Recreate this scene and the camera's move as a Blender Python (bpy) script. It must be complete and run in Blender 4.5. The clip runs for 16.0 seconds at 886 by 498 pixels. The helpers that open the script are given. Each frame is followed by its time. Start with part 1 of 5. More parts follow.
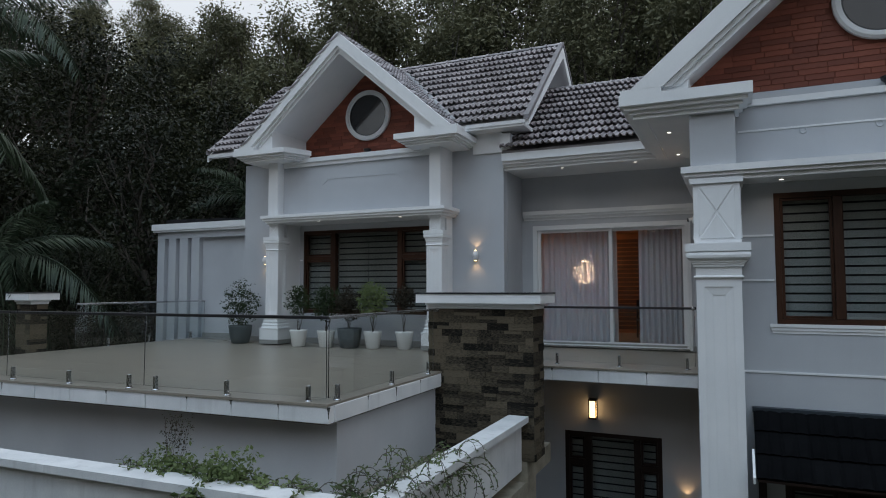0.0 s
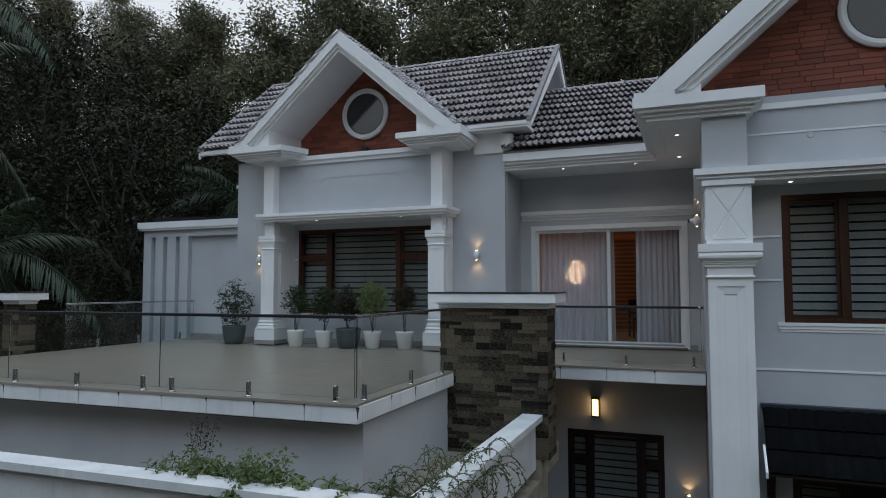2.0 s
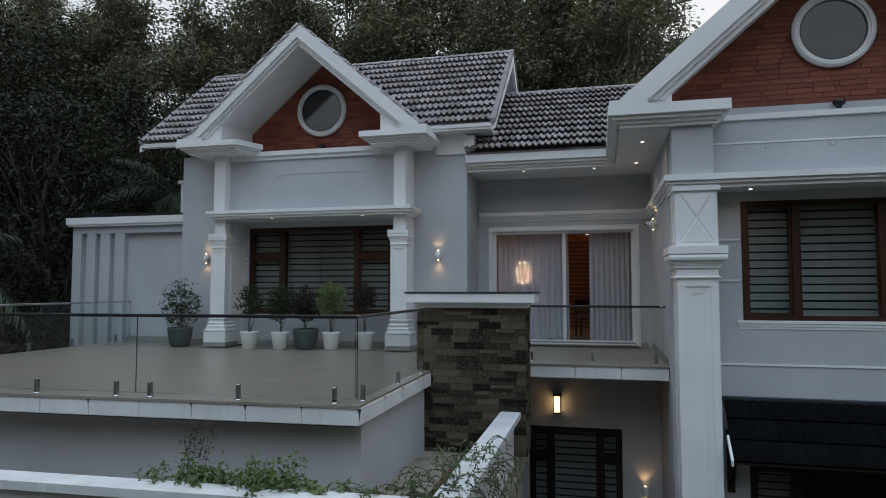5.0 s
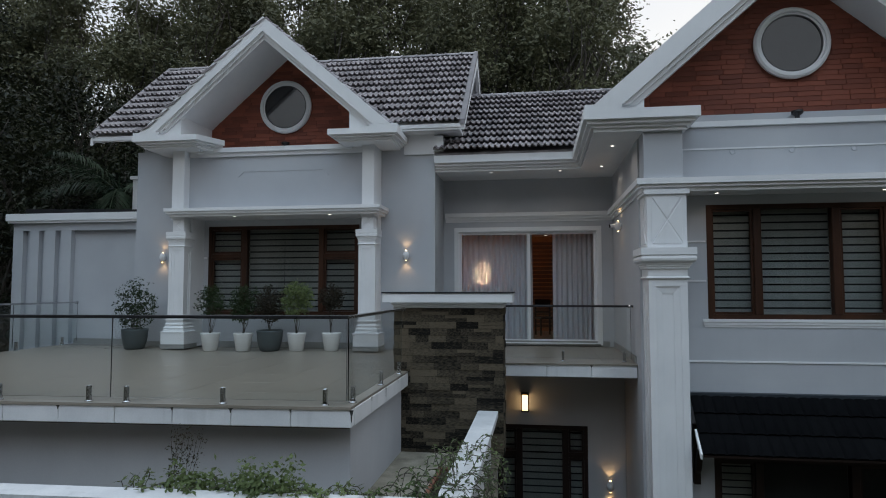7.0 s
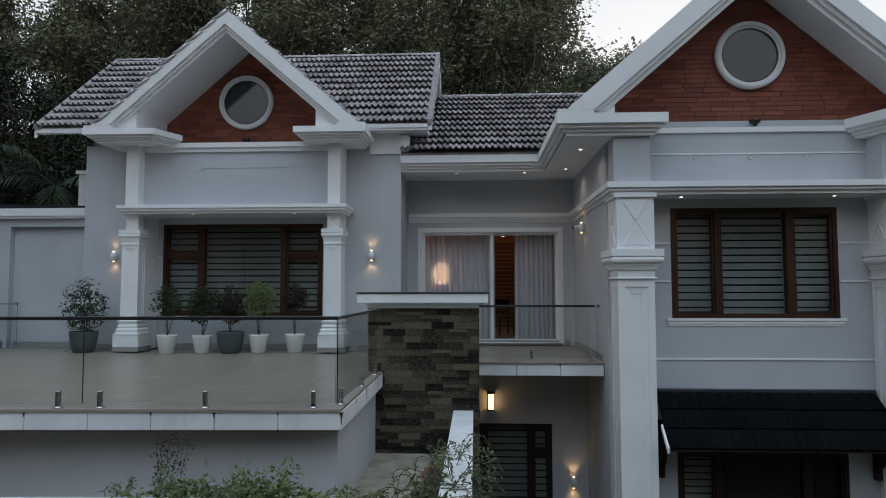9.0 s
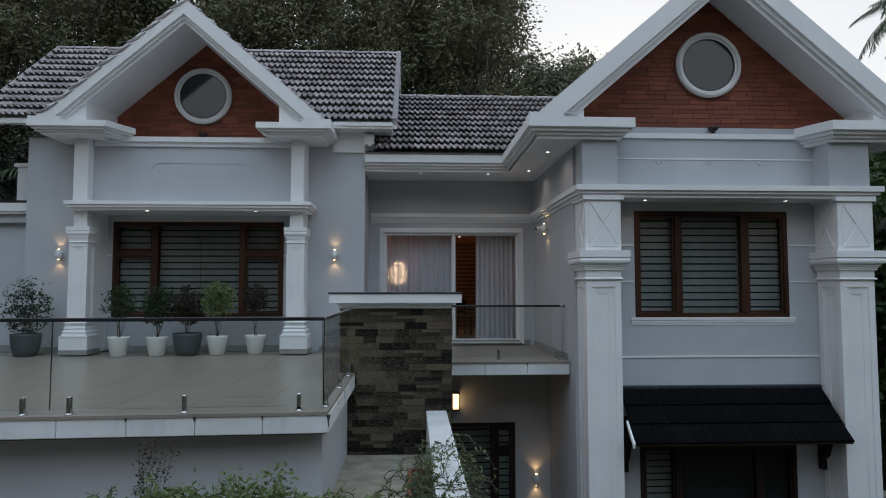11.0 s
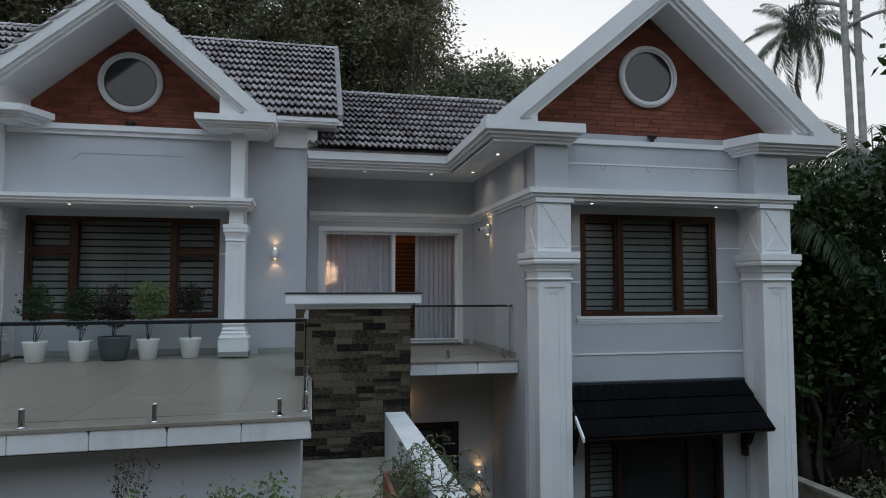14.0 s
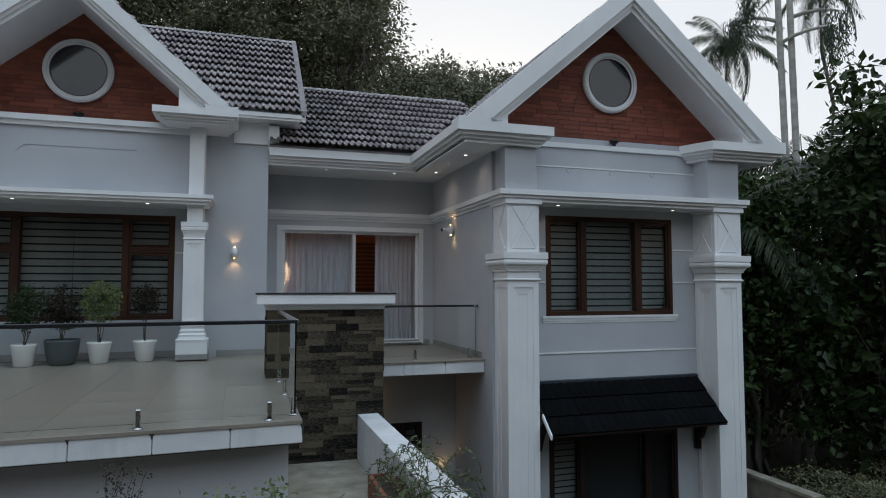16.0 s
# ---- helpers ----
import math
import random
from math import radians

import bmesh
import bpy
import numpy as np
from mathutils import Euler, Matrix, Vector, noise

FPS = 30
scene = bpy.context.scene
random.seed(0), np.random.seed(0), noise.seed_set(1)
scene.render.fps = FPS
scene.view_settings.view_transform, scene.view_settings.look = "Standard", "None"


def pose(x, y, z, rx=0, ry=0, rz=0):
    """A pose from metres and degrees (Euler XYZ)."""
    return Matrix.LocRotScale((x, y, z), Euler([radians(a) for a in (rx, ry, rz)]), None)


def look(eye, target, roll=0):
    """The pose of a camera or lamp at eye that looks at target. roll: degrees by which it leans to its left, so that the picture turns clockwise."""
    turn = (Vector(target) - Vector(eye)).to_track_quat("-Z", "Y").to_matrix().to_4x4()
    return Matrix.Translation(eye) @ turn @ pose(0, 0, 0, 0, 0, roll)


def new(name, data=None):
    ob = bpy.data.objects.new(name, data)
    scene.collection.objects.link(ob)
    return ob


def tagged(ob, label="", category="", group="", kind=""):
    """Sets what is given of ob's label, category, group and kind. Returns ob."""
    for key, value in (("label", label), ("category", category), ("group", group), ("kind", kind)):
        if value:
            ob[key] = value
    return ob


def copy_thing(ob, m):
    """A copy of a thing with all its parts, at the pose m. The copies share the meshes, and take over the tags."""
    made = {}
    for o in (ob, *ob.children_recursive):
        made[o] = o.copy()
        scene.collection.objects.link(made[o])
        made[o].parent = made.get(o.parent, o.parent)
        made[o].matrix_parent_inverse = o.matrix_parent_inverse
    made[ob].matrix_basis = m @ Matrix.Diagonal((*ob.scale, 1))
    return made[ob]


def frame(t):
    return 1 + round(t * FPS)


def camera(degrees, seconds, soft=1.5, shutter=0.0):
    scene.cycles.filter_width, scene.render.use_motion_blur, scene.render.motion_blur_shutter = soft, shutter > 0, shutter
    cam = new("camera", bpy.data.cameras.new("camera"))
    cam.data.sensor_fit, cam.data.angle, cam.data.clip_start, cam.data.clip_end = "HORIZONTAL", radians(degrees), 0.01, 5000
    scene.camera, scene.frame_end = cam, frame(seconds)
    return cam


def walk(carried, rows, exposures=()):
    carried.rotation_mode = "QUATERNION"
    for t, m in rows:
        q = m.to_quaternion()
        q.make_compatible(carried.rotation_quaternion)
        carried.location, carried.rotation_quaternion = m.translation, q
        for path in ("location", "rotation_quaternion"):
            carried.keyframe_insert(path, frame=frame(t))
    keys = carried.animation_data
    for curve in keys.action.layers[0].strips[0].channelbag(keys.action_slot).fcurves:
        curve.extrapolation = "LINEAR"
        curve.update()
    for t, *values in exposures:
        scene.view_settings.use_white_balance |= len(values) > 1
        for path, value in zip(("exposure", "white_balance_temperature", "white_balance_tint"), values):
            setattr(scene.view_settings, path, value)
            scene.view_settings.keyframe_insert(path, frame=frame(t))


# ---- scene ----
cam = camera(69.3, 16.0, soft=1.0)
METRES, EYE, TILT, LEAN, TURN = 4.9, 4.52, 0.0, 0.0, 24.3
ROWS = [
    (0.0, 0.0, 0.0, 0.0, 0.01, 3.42, 0.14),
    (0.5, -0.0326, 0.0001, -0.0006, -0.37, 3.43, 0.14),
    (1.0, -0.0699, 0.0004, -0.0013, -0.87, 3.43, 0.13),
    (1.5, -0.1039, 0.0017, -0.002, -1.64, 3.43, 0.12),
    (2.0, -0.1425, 0.0035, -0.0023, -2.91, 3.44, 0.11),
    (2.5, -0.1764, 0.0066, -0.0028, -4.12, 3.45, 0.11),
    (3.0, -0.214, 0.0086, -0.0025, -5.5, 3.45, 0.09),
    (3.5, -0.2453, 0.0123, -0.003, -6.7, 3.45, 0.1),
    (4.0, -0.2784, 0.0157, -0.0033, -7.95, 3.46, 0.09),
    (6.5, -0.4291, 0.0438, -0.0053, -14.57, 3.5, 0.07),
    (7.0, -0.4577, 0.0513, -0.005, -15.93, 3.5, 0.07),
    (7.5, -0.4859, 0.0591, -0.0047, -17.3, 3.49, 0.06),
    (8.0, -0.5141, 0.0682, -0.005, -18.66, 3.51, 0.06),
    (8.5, -0.5415, 0.0769, -0.0049, -20.04, 3.5, 0.07),
    (9.0, -0.5687, 0.0877, -0.0046, -21.45, 3.51, 0.07),
    (11.5, -0.6967, 0.1491, -0.0042, -28.52, 3.51, 0.03),
    (12.0, -0.7224, 0.1662, -0.0039, -30.02, 3.51, 0.02),
    (12.5, -0.7457, 0.1811, -0.0035, -31.37, 3.49, 0.02),
    (13.0, -0.7718, 0.2, -0.0035, -32.91, 3.49, 0.01),
    (13.5, -0.796, 0.2166, -0.0023, -34.33, 3.46, 0.02),
    (14.0, -0.8228, 0.237, -0.0023, -35.92, 3.46, 0.02),
    (14.5, -0.846, 0.2548, -0.002, -37.34, 3.46, 0.01),
    (15.0, -0.8713, 0.2749, -0.0013, -38.91, 3.45, 0.01),
    (15.5, -0.8935, 0.2941, -0.001, -40.31, 3.44, 0.0),
    (16.0, -0.9187, 0.3174, -0.0009, -41.86, 3.44, 0.01),
]
walk(cam, [(t, pose(0, 0, EYE, TILT, LEAN, TURN) @ pose(METRES * x, METRES * y, METRES * z, 90 + pitch, roll, yaw)) for t, x, y, z, yaw, pitch, roll in ROWS])

# ---- world, light ----
world = bpy.data.worlds.new("dusk_sky")
scene.world = world
world.use_nodes = True
wn, wl = world.node_tree.nodes, world.node_tree.links
sky = wn.new("ShaderNodeTexSky")
sky.sky_type, sky.sun_disc = "NISHITA", False
sky.sun_elevation, sky.sun_rotation = radians(6), radians(18)
sky.air_density, sky.dust_density, sky.ozone_density = 1.0, 3.0, 2.0
haze = wn.new("ShaderNodeMixRGB")
haze.inputs[0].default_value = 0.84
haze.inputs[2].default_value = (6.65, 7.0, 7.45, 1)
wl.new(sky.outputs[0], haze.inputs[1])
wl.new(haze.outputs[0], wn["Background"].inputs[0])
wn["Background"].inputs[1].default_value = 0.135

sun_data = bpy.data.lights.new("sun", "SUN")
sun_data.energy, sun_data.angle, sun_data.color = 0.96, radians(60), (0.44, 0.73, 1.0)
sun = new("sun", sun_data)
sun.matrix_world = look((0, -9, 40), (-2, 8, 3))


# ---- materials ----
def nodes_of(name):
    m = bpy.data.materials.new(name)
    m.use_nodes = True
    return m, m.node_tree.nodes, m.node_tree.links, m.node_tree.nodes["Principled BSDF"]


def ramp(ns, stops):
    r = ns.new("ShaderNodeValToRGB")
    while len(r.color_ramp.elements) < len(stops):
        r.color_ramp.elements.new(0.5)
    for e, (p, c) in zip(r.color_ramp.elements, stops):
        e.position, e.color = p, (*c, 1)
    return r


def surface(name, dark, light, scale=3.0, fine=40.0, rough=0.6, bump=0.1, metal=0.0, spread=0.0, stretch=(1, 1, 1), streak=0.0,
            stain=(0.1, 0.1, 0.1), coat=0.0, gloss=0.5):
    """A paint, plaster, stone or wood: two scales of noise between dark and light, a spread between pieces, streaks of dirt."""
    m, ns, ln, b = nodes_of(name)
    tc = ns.new("ShaderNodeTexCoord")
    mp = ns.new("ShaderNodeMapping")
    mp.inputs["Scale"].default_value = stretch
    ln.new(tc.outputs["Object"], mp.inputs[0])
    big = ns.new("ShaderNodeTexNoise")
    big.inputs["Scale"].default_value, big.inputs["Detail"].default_value = scale, 6
    small = ns.new("ShaderNodeTexNoise")
    small.inputs["Scale"].default_value, small.inputs["Detail"].default_value = fine, 4
    for n in (big, small):
        ln.new(mp.outputs[0], n.inputs["Vector"])
    mix = ns.new("ShaderNodeMath")
    mix.operation = "MULTIPLY_ADD"
    ln.new(small.outputs[0], mix.inputs[0])
    mix.inputs[1].default_value = 0.35
    ln.new(big.outputs[0], mix.inputs[2])
    last = mix
    if spread:
        info = ns.new("ShaderNodeObjectInfo")
        geo = ns.new("ShaderNodeNewGeometry")
        both = ns.new("ShaderNodeMath")
        both.operation = "ADD"
        ln.new(info.outputs["Random"], both.inputs[0])
        ln.new(geo.outputs["Random Per Island"], both.inputs[1])
        wrap = ns.new("ShaderNodeMath")
        wrap.operation = "FRACT"
        ln.new(both.outputs[0], wrap.inputs[0])
        add = ns.new("ShaderNodeMath")
        add.operation = "MULTIPLY_ADD"
        ln.new(wrap.outputs[0], add.inputs[0])
        add.inputs[1].default_value = spread
        ln.new(mix.outputs[0], add.inputs[2])
        sub = ns.new("ShaderNodeMath")
        sub.operation = "SUBTRACT"
        ln.new(add.outputs[0], sub.inputs[0])
        sub.inputs[1].default_value = spread / 2
        last = sub
    r = ramp(ns, [(0.42, dark), (0.92, light)])
    ln.new(last.outputs[0], r.inputs[0])
    colour = r.outputs[0]
    if streak:
        smp = ns.new("ShaderNodeMapping")
        smp.inputs["Scale"].default_value = (5, 5, 0.45)
        ln.new(tc.outputs["Object"], smp.inputs[0])
        st = ns.new("ShaderNodeTexNoise")
        st.inputs["Scale"].default_value, st.inputs["Detail"].default_value = 1.6, 8
        ln.new(smp.outputs[0], st.inputs["Vector"])
        sr = ramp(ns, [(0.56, (0, 0, 0)), (0.8, (streak, streak, streak))])
        ln.new(st.outputs[0], sr.inputs[0])
        mx = ns.new("ShaderNodeMixRGB")
        ln.new(sr.outputs[0], mx.inputs[0])
        ln.new(colour, mx.inputs[1])
        mx.inputs[2].default_value = (*stain, 1)
        colour = mx.outputs[0]
    ln.new(colour, b.inputs["Base Color"])
    rr = ns.new("ShaderNodeMapRange")
    ln.new(small.outputs[0], rr.inputs[0])
    rr.inputs[3].default_value, rr.inputs[4].default_value = max(0.02, rough - 0.12), min(1, rough + 0.12)
    ln.new(rr.outputs[0], b.inputs["Roughness"])
    b.inputs["Metallic"].default_value = metal
    b.inputs["Coat Weight"].default_value = coat
    b.inputs["Specular IOR Level"].default_value = gloss
    if bump:
        bp = ns.new("ShaderNodeBump")
        bp.inputs["Strength"].default_value, bp.inputs["Distance"].default_value = bump, 0.01
        ln.new(last.outputs[0], bp.inputs["Height"])
        ln.new(bp.outputs[0], b.inputs["Normal"])
    return m


def glow(name, colour, strength):
    m, ns, ln, b = nodes_of(name)
    b.inputs["Base Color"].default_value = (*colour, 1)
    b.inputs["Emission Color"].default_value = (*colour, 1)
    b.inputs["Emission Strength"].default_value = strength
    return m


def clear_glass(name, tint, rough=0.0, ior=1.45):
    m, ns, ln, b = nodes_of(name)
    b.inputs["Base Color"].default_value = (*tint, 1)
    b.inputs["Transmission Weight"].default_value = 1
    b.inputs["Roughness"].default_value, b.inputs["IOR"].default_value = rough, ior
    return m


def foliage(name, dark, light, rough=0.5):
    m, ns, ln, b = nodes_of(name)
    geo = ns.new("ShaderNodeNewGeometry")
    info = ns.new("ShaderNodeObjectInfo")
    tc = ns.new("ShaderNodeTexCoord")
    n = ns.new("ShaderNodeTexNoise")
    n.inputs["Scale"].default_value = 0.7
    ln.new(tc.outputs["Object"], n.inputs["Vector"])
    a = ns.new("ShaderNodeMath")
    a.operation = "MULTIPLY_ADD"
    ln.new(geo.outputs["Random Per Island"], a.inputs[0])
    a.inputs[1].default_value = 0.16
    ln.new(n.outputs[0], a.inputs[2])
    c = ns.new("ShaderNodeMath")
    c.operation = "MULTIPLY_ADD"
    ln.new(info.outputs["Random"], c.inputs[0])
    c.inputs[1].default_value = 0.25
    ln.new(a.outputs[0], c.inputs[2])
    r = ramp(ns, [(0.4, dark), (1.0, light)])
    ln.new(c.outputs[0], r.inputs[0])
    ln.new(r.outputs[0], b.inputs["Base Color"])
    b.inputs["Roughness"].default_value = rough
    b.inputs["Specular IOR Level"].default_value = 0.25
    tr = ns.new("ShaderNodeBsdfTranslucent")
    ln.new(r.outputs[0], tr.inputs[0])
    mx = ns.new("ShaderNodeMixShader")
    mx.inputs[0].default_value = 0.25
    ln.new(b.outputs[0], mx.inputs[1])
    ln.new(tr.outputs[0], mx.inputs[2])
    ln.new(mx.outputs[0], ns["Material Output"].inputs[0])
    return m


def curtain_cloth(name):
    m, ns, ln, b = nodes_of(name)
    b.inputs["Base Color"].default_value = (0.72, 0.73, 0.78, 1)
    b.inputs["Roughness"].default_value = 0.9
    tr = ns.new("ShaderNodeBsdfTranslucent")
    tr.inputs[0].default_value = (0.6, 0.58, 0.58, 1)
    cl = ns.new("ShaderNodeBsdfTransparent")
    m1, m2 = ns.new("ShaderNodeMixShader"), ns.new("ShaderNodeMixShader")
    m1.inputs[0].default_value, m2.inputs[0].default_value = 0.1, 0.17
    ln.new(b.outputs[0], m1.inputs[1])
    ln.new(tr.outputs[0], m1.inputs[2])
    ln.new(m1.outputs[0], m2.inputs[1])
    ln.new(cl.outputs[0], m2.inputs[2])
    ln.new(m2.outputs[0], ns["Material Output"].inputs[0])
    return m


WALL = surface("wall_paint", (0.42, 0.435, 0.47), (0.52, 0.535, 0.565), 0.8, 60, 0.75, 0.06, streak=0.10, stain=(0.33, 0.33, 0.34))
WHITE = surface("white_paint", (0.72, 0.73, 0.75), (0.83, 0.83, 0.84), 1.2, 70, 0.6, 0.05, streak=0.12, stain=(0.5, 0.5, 0.5))
EDGE = surface("edge_paint", (0.62, 0.63, 0.65), (0.8, 0.8, 0.81), 2.0, 50, 0.7, 0.1, streak=0.25, stain=(0.32, 0.32, 0.31))
PARAPET = surface("parapet_paint", (0.55, 0.56, 0.58), (0.74, 0.74, 0.75), 2.2, 50, 0.75, 0.12, streak=0.35, stain=(0.3, 0.3, 0.29))
BRICK = surface("terracotta_brick", (0.15, 0.038, 0.023), (0.31, 0.09, 0.052), 2.0, 60, 0.7, 0.2, spread=0.35)
MORTAR = surface("brick_mortar", (0.12, 0.032, 0.02), (0.19, 0.06, 0.035), 4, 80, 0.9, 0.2)
ROOFTILE = surface("roof_tile", (0.155, 0.14, 0.148), (0.41, 0.375, 0.388), 3, 50, 0.45, 0.2, spread=0.4, streak=0.3, stain=(0.03, 0.03, 0.03))
VERGE = surface("verge_tile", (0.12, 0.113, 0.12), (0.24, 0.225, 0.24), 3, 50, 0.5, 0.2, streak=0.3, stain=(0.05, 0.05, 0.05))
VALLEY = surface("valley_mortar", (0.2, 0.2, 0.21), (0.42, 0.42, 0.44), 3, 40, 0.8, 0.3)
WOOD = surface("dark_red_wood", (0.02, 0.0085, 0.005), (0.066, 0.026, 0.013), 2, 30, 0.45, 0.1, stretch=(1, 1, 0.15), gloss=0.3)
WALNUT = surface("walnut_slats", (0.06, 0.022, 0.01), (0.14, 0.055, 0.024), 2, 30, 0.5, 0.1, stretch=(0.2, 1, 1))
DARKWOOD = surface("dark_wood", (0.012, 0.007, 0.006), (0.028, 0.015, 0.012), 2, 30, 0.5, 0.1, stretch=(1, 1, 0.2), gloss=0.25)
STONE = surface("slate_cladding", (0.008, 0.0072, 0.0062), (0.125, 0.102, 0.072), 6.0, 30, 0.9, 1.0, spread=0.6, gloss=0.2)
GROUT = surface("stone_grout", (0.03, 0.028, 0.025), (0.06, 0.055, 0.05), 6, 60, 0.95, 0.3)
CAPSLATE = surface("black_granite", (0.015, 0.015, 0.018), (0.04, 0.04, 0.045), 8, 80, 0.25, 0.05)
FLOORTILE = surface("terrace_tile", (0.205, 0.178, 0.145), (0.315, 0.277, 0.232), 0.9, 30, 0.33, 0.03, spread=0.1, streak=0.2, stain=(0.2, 0.19, 0.17))
JOINT = surface("tile_joint", (0.14, 0.13, 0.12), (0.2, 0.19, 0.18), 5, 60, 0.9, 0.1)
SKIRT = surface("grey_skirting", (0.22, 0.22, 0.215), (0.31, 0.31, 0.3), 3, 50, 0.5, 0.05)
STEEL = surface("brushed_steel", (0.45, 0.45, 0.46), (0.62, 0.62, 0.63), 6, 120, 0.25, 0.03, metal=1.0)
RAILDARK = surface("dark_handrail", (0.012, 0.012, 0.014), (0.026, 0.026, 0.03), 4, 60, 0.3, 0.02, metal=0.15)
GLASS = clear_glass("railing_glass", (0.93, 0.955, 0.945))
PANE = clear_glass("window_glass", (0.86, 0.89, 0.9), 0.0, 1.18)
OCULUS = surface("tinted_glass", (0.012, 0.014, 0.017), (0.016, 0.018, 0.022), 1, 5, 0.14, 0.0, coat=0.6)
BLIND = surface("blind_fabric", (0.15, 0.15, 0.137), (0.26, 0.258, 0.24), 2, 90, 0.85, 0.05)
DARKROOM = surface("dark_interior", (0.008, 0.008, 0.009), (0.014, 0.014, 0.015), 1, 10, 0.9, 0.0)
UPVC = surface("white_upvc", (0.74, 0.75, 0.77), (0.82, 0.82, 0.83), 2, 60, 0.35, 0.02)
CLOTH = curtain_cloth("sheer_curtain")
ROOMWALL = surface("warm_room_wall", (0.28, 0.12, 0.05), (0.4, 0.18, 0.08), 1, 20, 0.7, 0.05)
CONCRETE = surface("concrete_path", (0.17, 0.15, 0.115), (0.4, 0.36, 0.29), 3.5, 40, 0.9, 0.3, streak=0.4, stain=(0.12, 0.11, 0.09))
AWNING = surface("black_shingle", (0.0022, 0.0024, 0.0032), (0.0065, 0.007, 0.0082), 3, 60, 0.85, 0.3, spread=0.2, gloss=0.06)
FLASHING = surface("awning_flashing", (0.012, 0.017, 0.024), (0.022, 0.03, 0.04), 3, 60, 0.5, 0.05)
POTWHITE = surface("white_pot", (0.72, 0.72, 0.71), (0.8, 0.8, 0.79), 3, 60, 0.4, 0.03)
STAIN = surface("rain_stain", (0.03, 0.03, 0.028), (0.09, 0.088, 0.08), 8, 60, 0.95, 0.1)
POTGREY = surface("slate_pot", (0.045, 0.06, 0.066), (0.075, 0.092, 0.1), 3, 60, 0.5, 0.05)
SOIL = surface("soil", (0.02, 0.015, 0.01), (0.06, 0.045, 0.03), 8, 60, 0.95, 0.6)
CLAY = surface("clay_rim", (0.14, 0.05, 0.03), (0.24, 0.1, 0.06), 5, 60, 0.85, 0.2)
BARK = surface("bark", (0.03, 0.025, 0.02), (0.12, 0.1, 0.085), 3, 30, 0.9, 0.6, stretch=(1, 1, 0.3))
PALEBARK = surface("pale_palm_bark", (0.24, 0.23, 0.21), (0.48, 0.47, 0.44), 2, 25, 0.85, 0.4, stretch=(1, 1, 2.5))
GROUND = surface("forest_floor", (0.02, 0.022, 0.012), (0.07, 0.06, 0.035), 0.6, 8, 0.95, 0.5)
# hillside and ridge leaves: distance haze mixed into paler, greyer colours
LEAF = foliage("hazed_tree_leaves", (0.068, 0.07, 0.04), (0.178, 0.176, 0.098))
LEAFFAR = foliage("hazed_ridge_leaves", (0.085, 0.09, 0.058), (0.25, 0.25, 0.165))
# shade inside the dense crowns is put into this near-black leaf colour
LEAFDARK = foliage("shade_dark_leaves", (0.009, 0.011, 0.0055), (0.034, 0.039, 0.018), 0.4)
LEAFBROAD = foliage("broad_leaves", (0.012, 0.022, 0.007), (0.06, 0.1, 0.03), 0.4)
LEAFPALM = foliage("palm_leaflets", (0.022, 0.036, 0.022), (0.075, 0.1, 0.06), 0.4)
LEAFPOT = foliage("box_leaves", (0.014, 0.026, 0.010), (0.05, 0.08, 0.03), 0.45)
LEAFRED = foliage("reddish_leaves", (0.022, 0.02, 0.014), (0.06, 0.048, 0.03), 0.5)
LEAFPALE = foliage("grey_green_leaves", (0.1, 0.105, 0.055), (0.26, 0.26, 0.15), 0.6)
VINE = foliage("vine_leaves", (0.045, 0.07, 0.025), (0.2, 0.25, 0.1), 0.5)
BULB = glow("warm_lamp", (1.0, 0.62, 0.28), 14)
LANTERN = glow("lantern_glass", (1.0, 0.62, 0.27), 3.2)
SPOTGLOW = glow("downlight_lens", (1.0, 0.93, 0.84), 3)
CRYSTAL = glow("crystal_lamp", (1.0, 0.68, 0.4), 22)


# ---- mesh helpers ----
def box(bm, x0, x1, y0, y1, z0, z1, bevel=0.0):
    vs = [bm.verts.new((x, y, z)) for x in (x0, x1) for y in (y0, y1) for z in (z0, z1)]
    fs = [bm.faces.new([vs[i] for i in q]) for q in ((0, 1, 3, 2), (4, 6, 7, 5), (0, 4, 5, 1), (2, 3, 7, 6), (0, 2, 6, 4), (1, 5, 7, 3))]
    if bevel:
        es = list({e for f in fs for e in f.edges})
        bmesh.ops.bevel(bm, geom=es, offset=bevel, segments=1, affect="EDGES")
    return bm


def prism(bm, pts, a, b, axis):
    """A polygon drawn in the plane across axis, pulled from a to b."""
    def at(p, h):
        return {"x": (h, p[0], p[1]), "y": (p[0], h, p[1]), "z": (p[0], p[1], h)}[axis]
    r0 = [bm.verts.new(at(p, a)) for p in pts]
    r1 = [bm.verts.new(at(p, b)) for p in pts]
    n = len(pts)
    fs = [bm.faces.new(r0), bm.faces.new(r1[::-1])]
    fs += [bm.faces.new((r0[i], r1[i], r1[(i + 1) % n], r0[(i + 1) % n])) for i in range(n)]
    bmesh.ops.recalc_face_normals(bm, faces=fs)
    return bm


